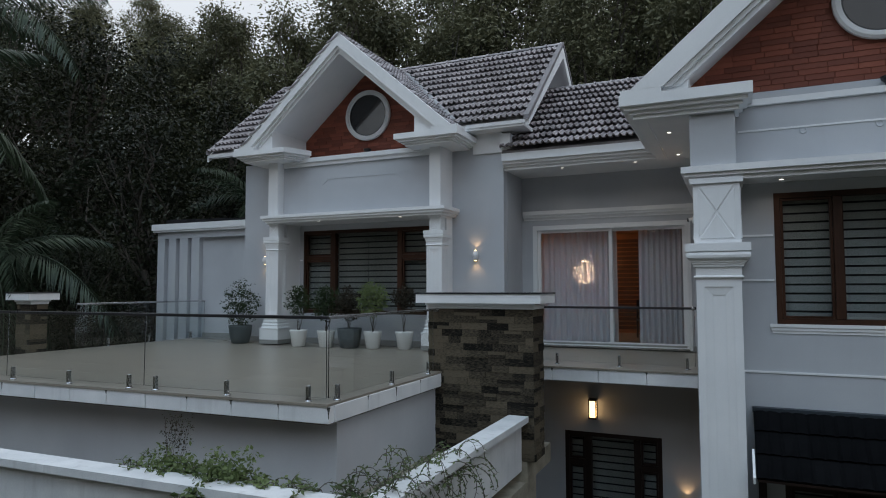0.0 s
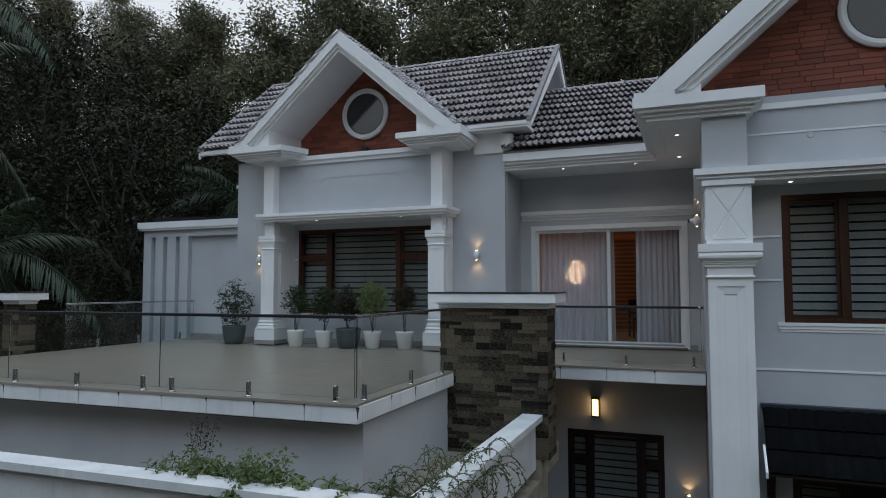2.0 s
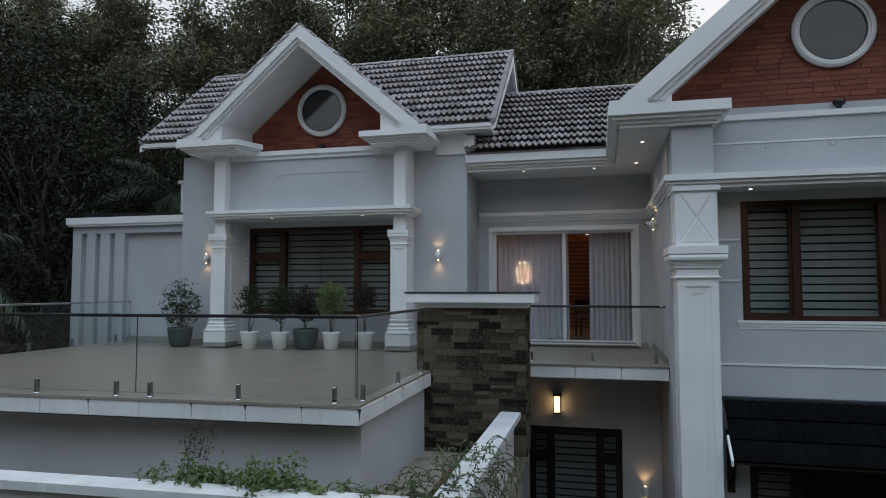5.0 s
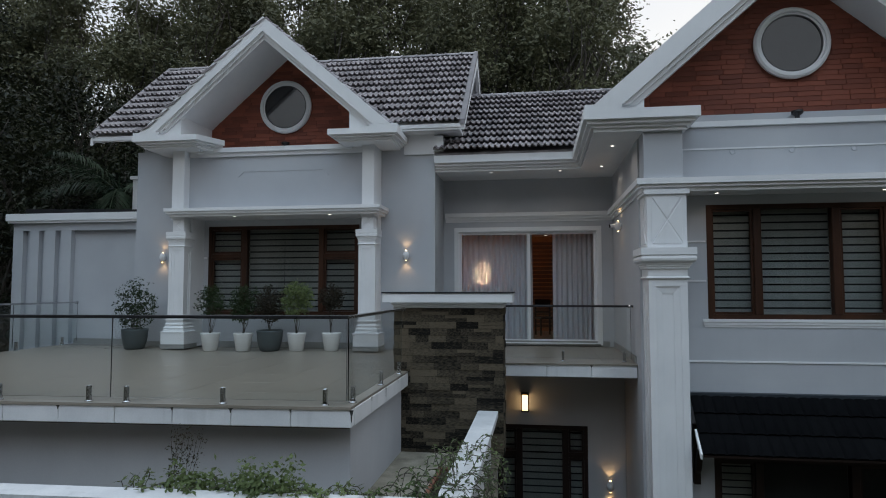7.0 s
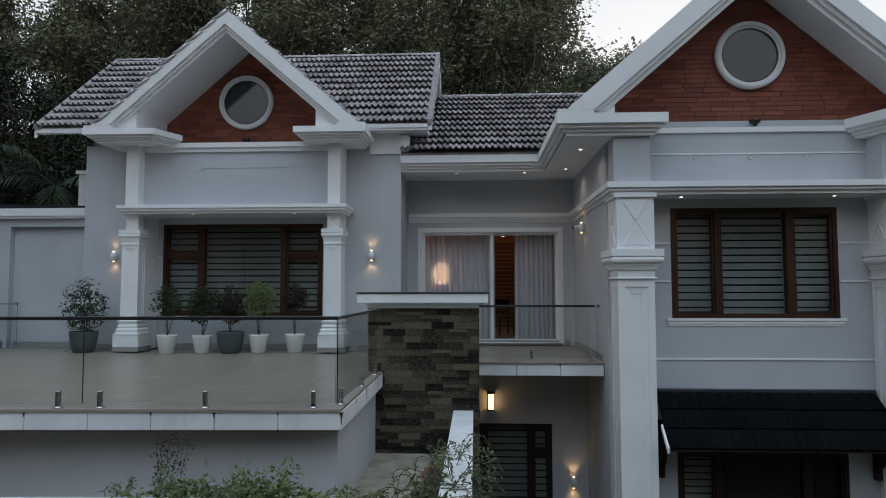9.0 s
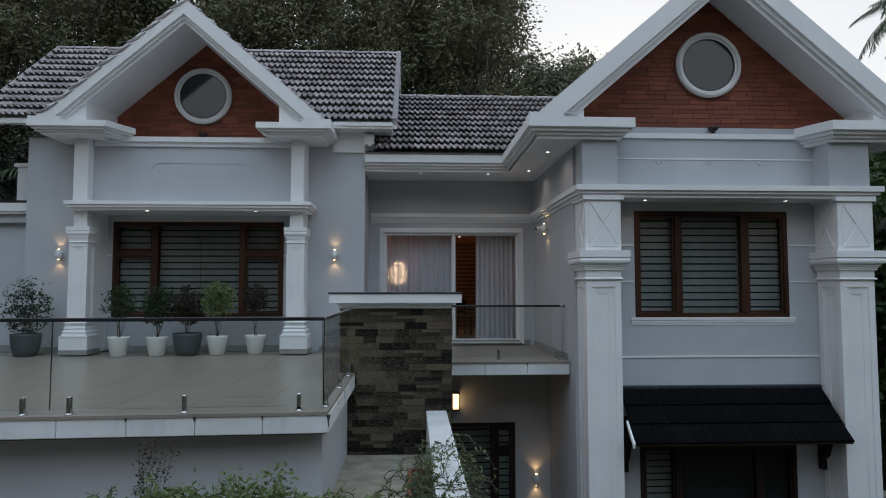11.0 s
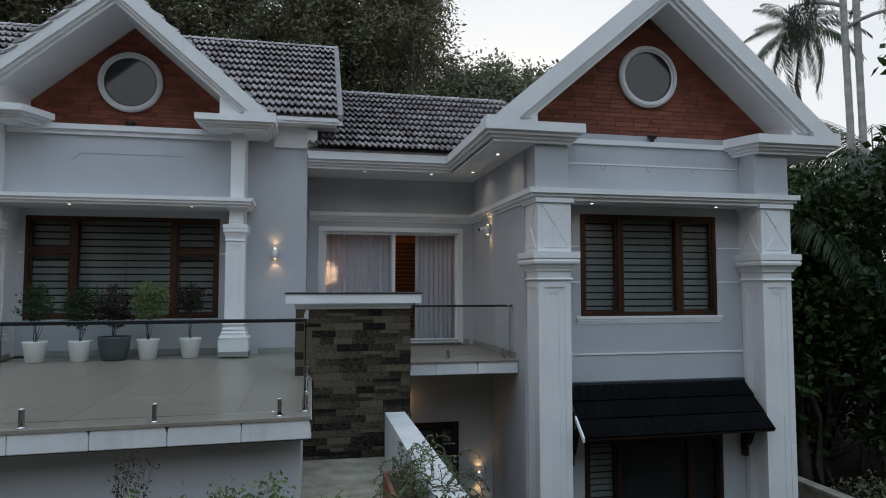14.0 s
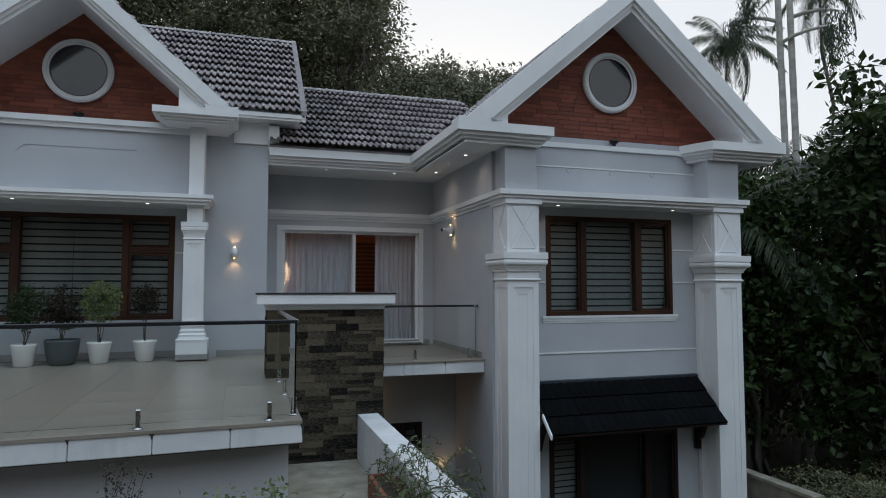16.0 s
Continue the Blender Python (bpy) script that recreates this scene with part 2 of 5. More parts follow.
def sweep(bm, profile, path, closed=False):
    """A closed profile of (out, z) drawn along a path in plan, mitred; out is to the right of the way."""
    rings, n = [], len(path)
    for i, p in enumerate(path):
        p = Vector(p)
        prev = Vector(path[i - 1]) if (i > 0 or closed) else None
        nxt = Vector(path[(i + 1) % n]) if (i < n - 1 or closed) else None
        d0 = (p - prev).normalized() if prev is not None else (nxt - p).normalized()
        d1 = (nxt - p).normalized() if nxt is not None else d0
        n0, n1 = Vector((d0.y, -d0.x)), Vector((d1.y, -d1.x))
        m = (n0 + n1).normalized()
        m = m / max(0.3, m.dot(n0))
        rings.append([bm.verts.new((p.x + m.x * o, p.y + m.y * o, z)) for o, z in profile])
    fs, k = [], len(profile)
    for i in range(n if closed else n - 1):
        a, b = rings[i], rings[(i + 1) % n]
        fs += [bm.faces.new((a[j], b[j], b[(j + 1) % k], a[(j + 1) % k])) for j in range(k)]
    if not closed:
        fs += [bm.faces.new(rings[0][::-1]), bm.faces.new(rings[-1])]
    bmesh.ops.recalc_face_normals(bm, faces=fs)
    return bm


def around(x0, x1, y0, y1):
    """The way round a block, with its outside to the right."""
    return [(x0, y0), (x0, y1), (x1, y1), (x1, y0)][::-1]


def revolve(bm, profile, seg=20, cx=0, cy=0, cz=0):
    rings = [[bm.verts.new((cx + r * math.cos(2 * math.pi * i / seg), cy + r * math.sin(2 * math.pi * i / seg), cz + z)) for i in range(seg)] for r, z in profile]
    fs = []
    for a, b in zip(rings, rings[1:]):
        fs += [bm.faces.new((a[i], a[(i + 1) % seg], b[(i + 1) % seg], b[i])) for i in range(seg)]
    fs += [bm.faces.new(rings[0][::-1]), bm.faces.new(rings[-1])]
    for f in fs[:-2]:
        f.smooth = True
    return bm


def tube(bm, pts, radii, seg=8):
    rings = []
    for i, p in enumerate(pts):
        p = Vector(p)
        d = Vector(pts[min(i + 1, len(pts) - 1)]) - Vector(pts[max(i - 1, 0)])
        q = d.normalized().to_track_quat("Z", "Y")
        rings.append([bm.verts.new(p + q @ Vector((radii[i] * math.cos(2 * math.pi * k / seg), radii[i] * math.sin(2 * math.pi * k / seg), 0))) for k in range(seg)])
    for a, b in zip(rings, rings[1:]):
        for k in range(seg):
            bm.faces.new((a[k], a[(k + 1) % seg], b[(k + 1) % seg], b[k])).smooth = True
    bm.faces.new(rings[0][::-1])
    bm.faces.new(rings[-1])
    return bm


def mesh_of(name, bm, material):
    me = bpy.data.meshes.new(name)
    bm.to_mesh(me)
    bm.free()
    me.materials.append(material)
    return me


def part(name, bm, material, parent, label=""):
    ob = new(name, mesh_of(name, bm, material))
    ob.parent = parent
    return tagged(ob, label) if label else ob


def piece(name, me, parent, m):
    ob = new(name, me)
    ob.parent = parent
    ob.matrix_basis = m
    return ob


def structure(name, bm, material, label, category):
    return tagged(new(name, mesh_of(name, bm, material)), label, category, kind="structure")


def thing(name, label, category, at=(0, 0, 0), group="", turn=0):
    ob = new(name)
    ob.empty_display_size = 0.1
    ob.matrix_basis = pose(*at, 0, 0, turn)
    return tagged(ob, label, category, group)


def B():
    return bmesh.new()


# ---- ground ----
def ground_height(x, y):
    rise = max(0.0, y - 21.0) * 0.42 + max(0.0, -x - 17.0) * 0.35
    rise = min(rise, 16 + 2 * noise.noise(Vector((x * 0.05, y * 0.05, 3))))
    if x > 8:
        rise *= max(0.0, 1 - (x - 8) / 30)
    # unseen bank behind the camera, added to cut low skylight on the house front
    back = min(max(0.0, -y - 5.0) * 1.2, 17.0 + 2 * noise.noise(Vector((x * 0.06, y * 0.06, 9))))
    return -0.3 + max(0.0, rise, back)


def make_ground():
    bm = B()
    xs = [-900, -400, -180, -90] + [-60 + 3 * i for i in range(41)] + [90, 180, 400, 900]
    ys = [-900, -400, -150, -60, -36, -30, -26, -22, -18] + [-15 + 3 * i for i in range(34)] + [120, 200, 400, 900]
    grid = [[bm.verts.new((x, y, ground_height(x, y) + (0.12 * noise.noise(Vector((x, y, 0))) - 0.12 if y > 15 else 0))) for x in xs] for y in ys]
    for a, b in zip(grid, grid[1:]):
        for i in range(len(xs) - 1):
            bm.faces.new((a[i], a[i + 1], b[i + 1], b[i])).smooth = True
    structure("ground", bm, GROUND, "dark leaf-littered earth rising behind the house, with an unseen light-blocking bank added opposite", "ground")


make_ground()

FLOOR = 3.25
GROUND_Z = -0.3


# ---- walls ----
def wall_with_opening(name, x0, x1, y0, y1, z0, z1, hole, material, label):
    """A wall along x with one opening (x0, x1, z0, z1)."""
    bm = B()
    a, b, c, d = hole
    outer = [(x0, z0), (x1, z0), (x1, z1), (x0, z1)]
    inner = [(a, c), (b, c), (b, d), (a, d)]
    ring = [[[bm.verts.new((px, y, pz)) for px, pz in loop] for loop in (outer, inner)] for y in (y0, y1)]
    (fo, fi), (bo, bi) = ring
    for i in range(4):
        j = (i + 1) % 4
        for q in ((fo[i], fo[j], fi[j], fi[i]), (bo[j], bo[i], bi[i], bi[j]), (fo[j], fo[i], bo[i], bo[j]), (fi[i], fi[j], bi[j], bi[i])):
            bm.faces.new(q)
    bmesh.ops.recalc_face_normals(bm, faces=bm.faces[:])
    return structure(name, bm, material, label, "wall")


# gabled block beside the terrace
wall_with_opening("wall_window_bay", -9.75, -5.25, 12.66, 12.89, FLOOR, 7.5, (-9.39, -5.93, 3.92, 5.87), WALL, "pale grey plastered wall round a wide window")
bm = B()
box(bm, -11.02, -9.765, 12.45, 12.68, GROUND_Z, 7.55)
structure("wall_front_1", bm, WALL, "pale grey plastered front wall of the gabled block", "wall")
bm = B()
box(bm, -5.40, -4.25, 12.45, 12.656, GROUND_Z, 7.55)
structure("wall_front_2", bm, WALL, "pale grey plastered front wall beside the balcony", "wall")
bm = B()
prism(bm, [(12.68, GROUND_Z), (18.4, GROUND_Z), (18.4, 7.4), (15.0, 10.1), (12.68, 8.15)], -11.02, -10.79, "x")
structure("wall_side_1", bm, WALL, "pale grey plastered gable end wall", "wall")
bm = B()
prism(bm, [(12.68, 6.6), (18.4, 6.6), (18.4, 7.4), (15.0, 10.1), (12.68, 8.15)], -4.48, -4.25, "x")
box(bm, -4.48, -4.25, 12.68, 13.7, GROUND_Z, 6.6)
structure("wall_side_2", bm, WALL, "pale grey side wall rising to a white gable end", "wall")
bm = B()
box(bm, -9.55, -5.62, 12.05, 12.655, 6.17, 7.32)
structure("wall_frieze", bm, WALL, "pale grey frieze wall over the porch beam", "wall")

# recess with the sliding door
wall_with_opening("wall_recess", -4.25, -0.27, 13.7, 13.93, FLOOR - 0.2, 7.4, (-3.95, -0.80, FLOOR, 5.81), WALL, "pale grey recessed wall with a white trimmed sliding door")
wall_with_opening("wall_lower", -4.25, -0.51, 12.1, 12.33, GROUND_Z, 3.0, (-2.95, -1.22, 0.2, 1.84), WALL, "grey plastered lower wall under the balcony")

# wing with the large gable
wall_with_opening("wall_wing_front", -0.5, 4.4, 10.1, 10.33, 2.9, 7.3, (0.55, 3.26, 4.0, 5.83), WALL, "pale grey plastered front wall round a brown window")
wall_with_opening("wall_wing_lower", -0.5, 4.4, 10.1, 10.33, GROUND_Z, 2.9, (0.58, 3.3, 0.3, 1.85), WALL, "pale grey lower front wall under a black awning")
bm = B()
box(bm, -0.5, -0.27, 10.33, 13.7, GROUND_Z, 7.3)
box(bm, -0.27, -0.04, 10.33, 18.4, GROUND_Z, 7.3)
structure("wall_wing_side_1", bm, WALL, "pale grey side wall facing the balcony", "wall")
bm = B()
box(bm, 4.17, 4.4, 10.33, 18.4, GROUND_Z, 7.3)
structure("wall_wing_side_2", bm, WALL, "pale grey outer side wall of the wing", "wall")
bm = B()
box(bm, -11.0, 4.4, 18.4, 18.6, GROUND_Z, 7.3)
box(bm, -6.2, -0.27, 20.6, 20.8, GROUND_Z, 7.0)
structure("wall_back", bm, WALL, "plain plastered back wall", "wall")
bm = B()
box(bm, -0.42, 4.32, 9.9, 10.09, 6.19, 7.05)
structure("wall_wing_frieze", bm, WALL, "pale grey frieze wall between two white piers", "wall")

# flat-roofed annex
bm = B()
box(bm, -14.55, -11.03, 13.08, 17.5, GROUND_Z, 6.05)
wall_annex = structure("wall_annex", bm, WALL, "pale grey annex wall with slots and a recessed panel", "wall")
for a, b in ((-14.55, -14.29), (-14.12, -13.87), (-13.72, -13.44), (-13.29, -13.02)):
    part("fin", box(B(), a, b, 12.95, 13.078, GROUND_Z, 5.87), WALL, wall_annex)
part("lintel", box(B(), -14.55, -11.03, 12.95, 13.078, 5.872, 6.048), WALL, wall_annex)
bm = B()
sweep(bm, [(-0.1, 6.05), (0.14, 6.05), (0.14, 6.1), (0.17, 6.1), (0.17, 6.27), (-0.1, 6.27)], [(-14.5, 17.0), (-14.5, 13.0), (-11.02, 13.0)])
structure("trim_annex_coping", bm, WHITE, "white coping round the flat annex roof", "trim")
bm = B()
box(bm, -14.4, -11.03, 13.1, 17.4, 6.06, 6.22)
structure("roof_annex", bm, CAPSLATE, "dark flat roof of the annex", "roof")
bm = B()
prism(bm, [(-14.25, 6.28), (-11.03, 6.28), (-11.03, 6.33), (-14.25, 6.40)], 12.95, 13.3, "y")
structure("trim_annex_flashing", bm, RAILDARK, "dark metal edge along the annex roof", "trim")


# ---- cornices ----
def eave(out, z0, z1, deep=0.4):
    """A stepped white cornice profile; its front is at out = 0."""
    h = z1 - z0
    return [(-deep, z0), (-0.17, z0), (-0.17, z0 + h * 0.16), (-0.12, z0 + h * 0.18), (-0.12, z0 + h * 0.32), (-0.06, z0 + h * 0.34), (-0.06, z0 + h * 0.48),
            (0, z0 + h * 0.52), (0, z1), (-deep, z1)]


def eave_box(name, x0, x1, yf, yb, z0, z1, yin, left, slant):
    bm = B()
    w = [(x0, yb) if left else (x0 - slant, yin), (x0, yf), (x1, yf), (x1 + slant, yin) if left else (x1, yb)]
    sweep(bm, eave(0, z0, z1, 0.3), w)
    box(bm, x0 + 0.2, x1 - 0.2, yf + 0.2, max(yb, yin) + 0.01, z0 + 0.003, z1 - 0.003)
    return structure(name, bm, WHITE, "white stepped cornice block at the gable foot", "cornice")


eave_box("trim_cornice_1", -10.44, -9.0, 11.35, 12.7, 7.41, 7.645, 12.0, True, 0.28)
eave_box("trim_cornice_2", -6.23, -4.82, 11.35, 12.7, 7.41, 7.645, 12.0, False, 0.0)
bm = B()
sweep(bm, eave(0, 7.28, 7.48, 0.25), [(-9.3, 11.95), (-5.9, 11.95)])
box(bm, -9.5, -5.6, 12.0, 12.7, 7.30, 7.47)
structure("trim_gable_band", bm, WHITE, "white stepped band under the brick gable", "trim")
bm = B()
sweep(bm, [(-0.4, 6.0), (-0.02, 6.0), (-0.02, 6.05), (0.03, 6.05), (0.03, 6.1), (0.06, 6.1), (0.06, 6.17), (-0.4, 6.17)],
      [(-9.81, 12.66), (-9.81, 11.7), (-5.29, 11.7), (-5.29, 12.66)])
box(bm, -9.5, -5.5, 11.9, 12.66, 6.005, 6.16)
structure("trim_porch_beam", bm, WHITE, "white moulded beam across the two porch columns", "beam")

CORN = eave(0, 6.92, 7.24, 0.35)
bm = B()
sweep(bm, CORN, [(-4.24, 12.3), (-1.42, 12.3), (-1.42, 9.25), (0.31, 9.25), (0.31, 9.87)])
box(bm, -1.22, 0.13, 9.45, 10.0, 6.925, 7.235)
structure("trim_wing_eave_1", bm, WHITE, "white stepped eave running round the recess", "cornice")
bm = B()
sweep(bm, CORN, [(3.31, 9.87), (3.58, 9.25), (5.28, 9.25), (5.28, 17.5)])
box(bm, 3.73, 5.08, 9.45, 10.0, 6.925, 7.235)
structure("trim_wing_eave_2", bm, WHITE, "white stepped cornice at the outer gable foot", "cornice")
bm = B()
box(bm, -4.25, -1.2, 12.5, 13.7, 6.94, 7.1)
box(bm, -1.25, -0.5, 9.5, 13.7, 6.942, 7.1)
box(bm, 4.4, 5.1, 9.5, 17.5, 6.942, 7.1)
structure("ceiling_eaves", bm, WHITE, "white plastered soffit under the eaves", "soffit")
bm = B()
sweep(bm, eave(0, 6.96, 7.14, 0.2), [(0.1, 9.86), (3.75, 9.86)])
structure("trim_wing_band", bm, WHITE, "white stepped band under the large brick gable", "trim")
BELT = [(-0.15, 5.98), (0.0, 5.98), (0.0, 6.04), (0.05, 6.04), (0.05, 6.09), (0.09, 6.09), (0.09, 6.18), (-0.15, 6.18)]
bm = B()
sweep(bm, BELT, [(-4.2, 13.68), (-0.53, 13.68), (-0.53, 9.5), (4.44, 9.5), (4.44, 12.0)])
box(bm, -0.4, 4.3, 9.6, 10.098, 5.985, 6.175)
structure("trim_belt", bm, WHITE, "white moulded belt course running round the wing", "trim")
bm = B()
for z, y in ((5.24, 10.096), (4.61, 10.096), (3.33, 10.096)):
    for a, b in (((0.1, 0.53), (3.28, 3.95)) if z > 4 else ((0.1, 3.95),)):
        box(bm, a, b, y - 0.012, y + 0.004, z - 0.014, z + 0.014)
box(bm, 0.12, 3.95, 9.888, 9.904, 6.69, 6.715)
box(bm, -9.74, -9.42, 12.645, 12.662, 5.16, 5.19)
box(bm, -5.92, -5.7, 12.645, 12.662, 5.16, 5.19)
structure("trim_groove_lines", bm, WHITE, "thin white raised lines across the plaster", "trim")
# raised outline on the porch frieze
bm = B()
for a, b in (((-8.30, 6.98), (-6.55, 6.98)), ((-8.42, 6.86), (-8.30, 6.98)), ((-6.55, 6.98), (-6.43, 6.86))):
    d = Vector((b[0] - a[0], b[1] - a[1])).normalized() * 0.012
    prism(bm, [(a[0] + d.y, a[1] - d.x), (b[0] + d.y, b[1] - d.x), (b[0] - d.y, b[1] + d.x), (a[0] - d.y, a[1] + d.x)], 12.04, 12.055, "y")
structure("trim_frieze_outline", bm, WALL, "raised plaster line with turned-down ends", "trim")


# upright wall stub behind the flat annex roof
bm = B()
box(bm, -11.85, -11.03, 13.5, 13.72, 5.6, 7.14)
box(bm, -11.9, -11.03, 13.45, 13.77, 7.14, 7.22)
structure("wall_stub", bm, WHITE, "white wall stub with a flat coping behind the annex", "wall")

# ---- gables ----
def gable(tag, xc, half, z_foot, z_apex, yf, yb, y_brick, thick, soffit, foot, z_sill, reach, z_seat):
    """A white raking roof edge with its sloping soffit, foot blocks, and the roof slab behind."""
    s = (z_apex - z_foot) / half
    bm = B()
    steps = ((0.0, thick * 0.68, yf), (thick * 0.68, thick * 0.83, yf + 0.05), (thick * 0.83, thick, yf + 0.10))
    for u0, u1, y in steps:
        for sg in (-1, 1):
            def pt(x, d):
                return (xc + sg * x, z_apex - s * x - d)
            e0, e1 = (z_apex - z_foot - u0) / s, (z_apex - z_foot - u1) / s
            prism(bm, [pt(0, u0), pt(e0, u0), pt(max(e1, 0), u1), pt(0, u1)], y, yf + 0.22, "y")
    for sg in (-1, 1):
        a, b = sorted((xc + sg * (half - 0.42), xc + sg * reach))
        box(bm, a, b, yf + 0.002, yf + 0.4, z_seat - 0.006, z_foot + 0.002)
    structure("trim_gable_rake_" + tag, bm, WHITE, "white stepped rake boards meeting at the gable apex", "trim")
    bm = B()
    for sg in (-1, 1):
        h = (z_apex - z_foot - soffit) / s
        prism(bm, [(xc, z_apex - 0.03), (xc + sg * half, z_foot - 0.03), (xc + sg * h, z_foot - 0.0), (xc, z_apex - soffit)], yf + 0.2, yb, "y")
    structure("roof_slab_" + tag, bm, WHITE, "white plastered sloping soffit of the gable roof", "roof")
    bm = B()
    for sg in (-1, 1):
        x_in = half - foot
        top = z_apex - soffit - s * x_in
        prism(bm, [(xc + sg * (half - 0.35), z_seat - 0.005), (xc + sg * x_in, z_seat - 0.005), (xc + sg * x_in, top + 0.02), (xc + sg * (half - 0.5), z_foot + 0.05)], yf + 0.13, y_brick, "y")
    structure("trim_gable_foot_" + tag, bm, WHITE, "white plastered blocks closing the gable feet", "trim")
    bm = B()
    prism(bm, [(xc - half + 0.3, z_sill), (xc + half - 0.3, z_sill), (xc + half - 0.3, z_foot + 0.1), (xc, z_apex - 0.3), (xc - half + 0.3, z_foot + 0.1)], y_brick + 0.012, y_brick + 0.2, "y")
    return structure("wall_gable_" + tag, bm, MORTAR, "terracotta brick gable wall with a round window", "wall"), s


def lay_bricks(wall, xc, half, z_sill, z_apex, y, oc, rad):
    """Long thin bricks, cut along the soffit and round the window."""
    rng = random.Random(5)
    s = half[1]
    top = z_apex - 0.46 + 0.03
    h, gap = 0.082, 0.004
    shared = {}
    z, row = z_sill, 0
    while z < top:
        x = xc - half[0] - rng.random() * 0.3
        while x < xc + half[0]:
            w = rng.choice((0.3, 0.36, 0.42))
            a, b = x + gap / 2, x + w - gap / 2
            lim = min(half[0] - 0.35, (top - z) / s)
            lo, hi = max(a, xc - lim), min(b, xc + lim)
            x += w
            if hi - lo < 0.04:
                continue
            d0 = math.hypot((lo + hi) / 2 - oc[0], z + h / 2 - oc[1])
            if d0 < rad - 0.12:
                continue
            lim2 = max(0.0, (top - z - h) / s)
            cut = lo < xc - lim2 or hi > xc + lim2
            out = 0.004 + rng.uniform(-0.004, 0.003)
            if not cut and hi - lo == b - a:
                key = w
                if key not in shared:
                    shared[key] = mesh_of("brick", box(B(), -(b - a) / 2, (b - a) / 2, 0, 0.03, 0, h - gap, 0.004), BRICK)
                piece("brick", shared[key], wall, pose((a + b) / 2, y + out, z))
            else:
                q = [(lo, z), (hi, z)]
                for xx in (hi, lo):
                    q.append((min(max(xx, xc - lim2 - 0.02), xc + lim2 + 0.02) if cut else xx, z + h - gap))
                if abs(q[2][0] - q[3][0]) < 0.005:
                    q = q[:3]
                bm = B()
                prism(bm, q, y + out, y + 0.02, "y")
                part("brick", bm, BRICK, wall)
        z += h
        row += 1


def round_window(name, x, z, y, r):
    w = thing(name, "round fixed window with a moulded white rim and dark glass", "window", (x, y, z))
    w["kind"] = "structure"
    def ring(bm, prof):
        seg = 48
        rs = [[bm.verts.new((rr * math.cos(2 * math.pi * i / seg), yy, rr * math.sin(2 * math.pi * i / seg))) for i in range(seg)] for rr, yy in prof]
        for a, b in zip(rs, rs[1:] + rs[:1]):
            for i in range(seg):
                bm.faces.new((a[i], a[(i + 1) % seg], b[(i + 1) % seg], b[i]))
        bmesh.ops.recalc_face_normals(bm, faces=bm.faces[:])
        return bm
    part("rim", ring(B(), [(r, 0.0), (r, -0.06), (r - 0.035, -0.085), (r - 0.075, -0.085), (r - 0.075, -0.05), (r - 0.11, -0.05), (r - 0.11, 0.0)]), WHITE, w)
    part("gasket", ring(B(), [(r - 0.105, 0.0), (r - 0.105, -0.045), (r - 0.13, -0.045), (r - 0.13, 0.0)]), RAILDARK, w, "thin black inner ring")
    bm = B()
    seg = 48
    f = [bm.verts.new(((r - 0.112) * math.cos(2 * math.pi * i / seg), -0.03, (r - 0.112) * math.sin(2 * math.pi * i / seg))) for i in range(seg)]
    g = [bm.verts.new((v.co.x, -0.018, v.co.z)) for v in f]
    bm.faces.new(f), bm.faces.new(g[::-1])
    for i in range(seg):
        bm.faces.new((f[i], g[i], g[(i + 1) % seg], f[(i + 1) % seg]))
    bmesh.ops.recalc_face_normals(bm, faces=bm.faces[:])
    part("pane", bm, OCULUS, w, "dark tinted round pane")


gable_1, slope_1 = gable("1", -7.62, 2.66, 7.71, 10.02, 11.35, 14.7, 12.75, 0.45, 0.385, 0.86, 7.46, 2.80, 7.645)
gable_2, slope_2 = gable("2", 1.94, 3.2, 7.31, 10.07, 9.25, 17.5, 10.1, 0.56, 0.47, 0.77, 7.12, 3.34, 7.24)
round_window("window_round_1", -7.655, 8.525, 12.74, 0.592)
round_window("window_round_2", 1.92, 8.405, 10.09, 0.578)


# ---- tiled roofs ----
def tile_mesh(w, l, name="tile"):
    """One clay tile with two ribs and two pans; its foot is at the origin, v runs up the slope."""
    bm = B()
    prof = [(0.0, 0.0), (0.04, 0.034), (0.11, 0.05), (0.19, 0.046), (0.27, 0.012), (0.4, 0.0), (0.5, 0.0), (0.54, 0.034), (0.61, 0.05), (0.69, 0.046), (0.77, 0.012), (0.9, 0.0), (1.0, 0.0)]
    lo = [bm.verts.new((u * w, 0, h + 0.084)) for u, h in prof]
    hi = [bm.verts.new((u * w, l * 1.12, h * 0.75 + 0.0)) for u, h in prof]
    bt = [bm.verts.new((u * w, 0.008, h + 0.052)) for u, h in prof]
    bh = [bm.verts.new((u * w, l * 0.5, h * 0.8 + 0.004)) for u, h in prof]
    for i in range(len(prof) - 1):
        bm.faces.new((lo[i], lo[i + 1], hi[i + 1], hi[i]))
        bm.faces.new((bt[i], bt[i + 1], lo[i + 1], lo[i]))
        bm.faces.new((bh[i], bh[i + 1], bt[i + 1], bt[i]))
    bm.faces.new((bt[0], lo[0], hi[0], bh[0]))
    bm.faces.new((bt[-1], bh[-1], hi[-1], lo[-1]))
    return mesh_of(name, bm, ROOFTILE)


TILE_W, TILE_L = 0.248, 0.345
TILE = tile_mesh(TILE_W, TILE_L)


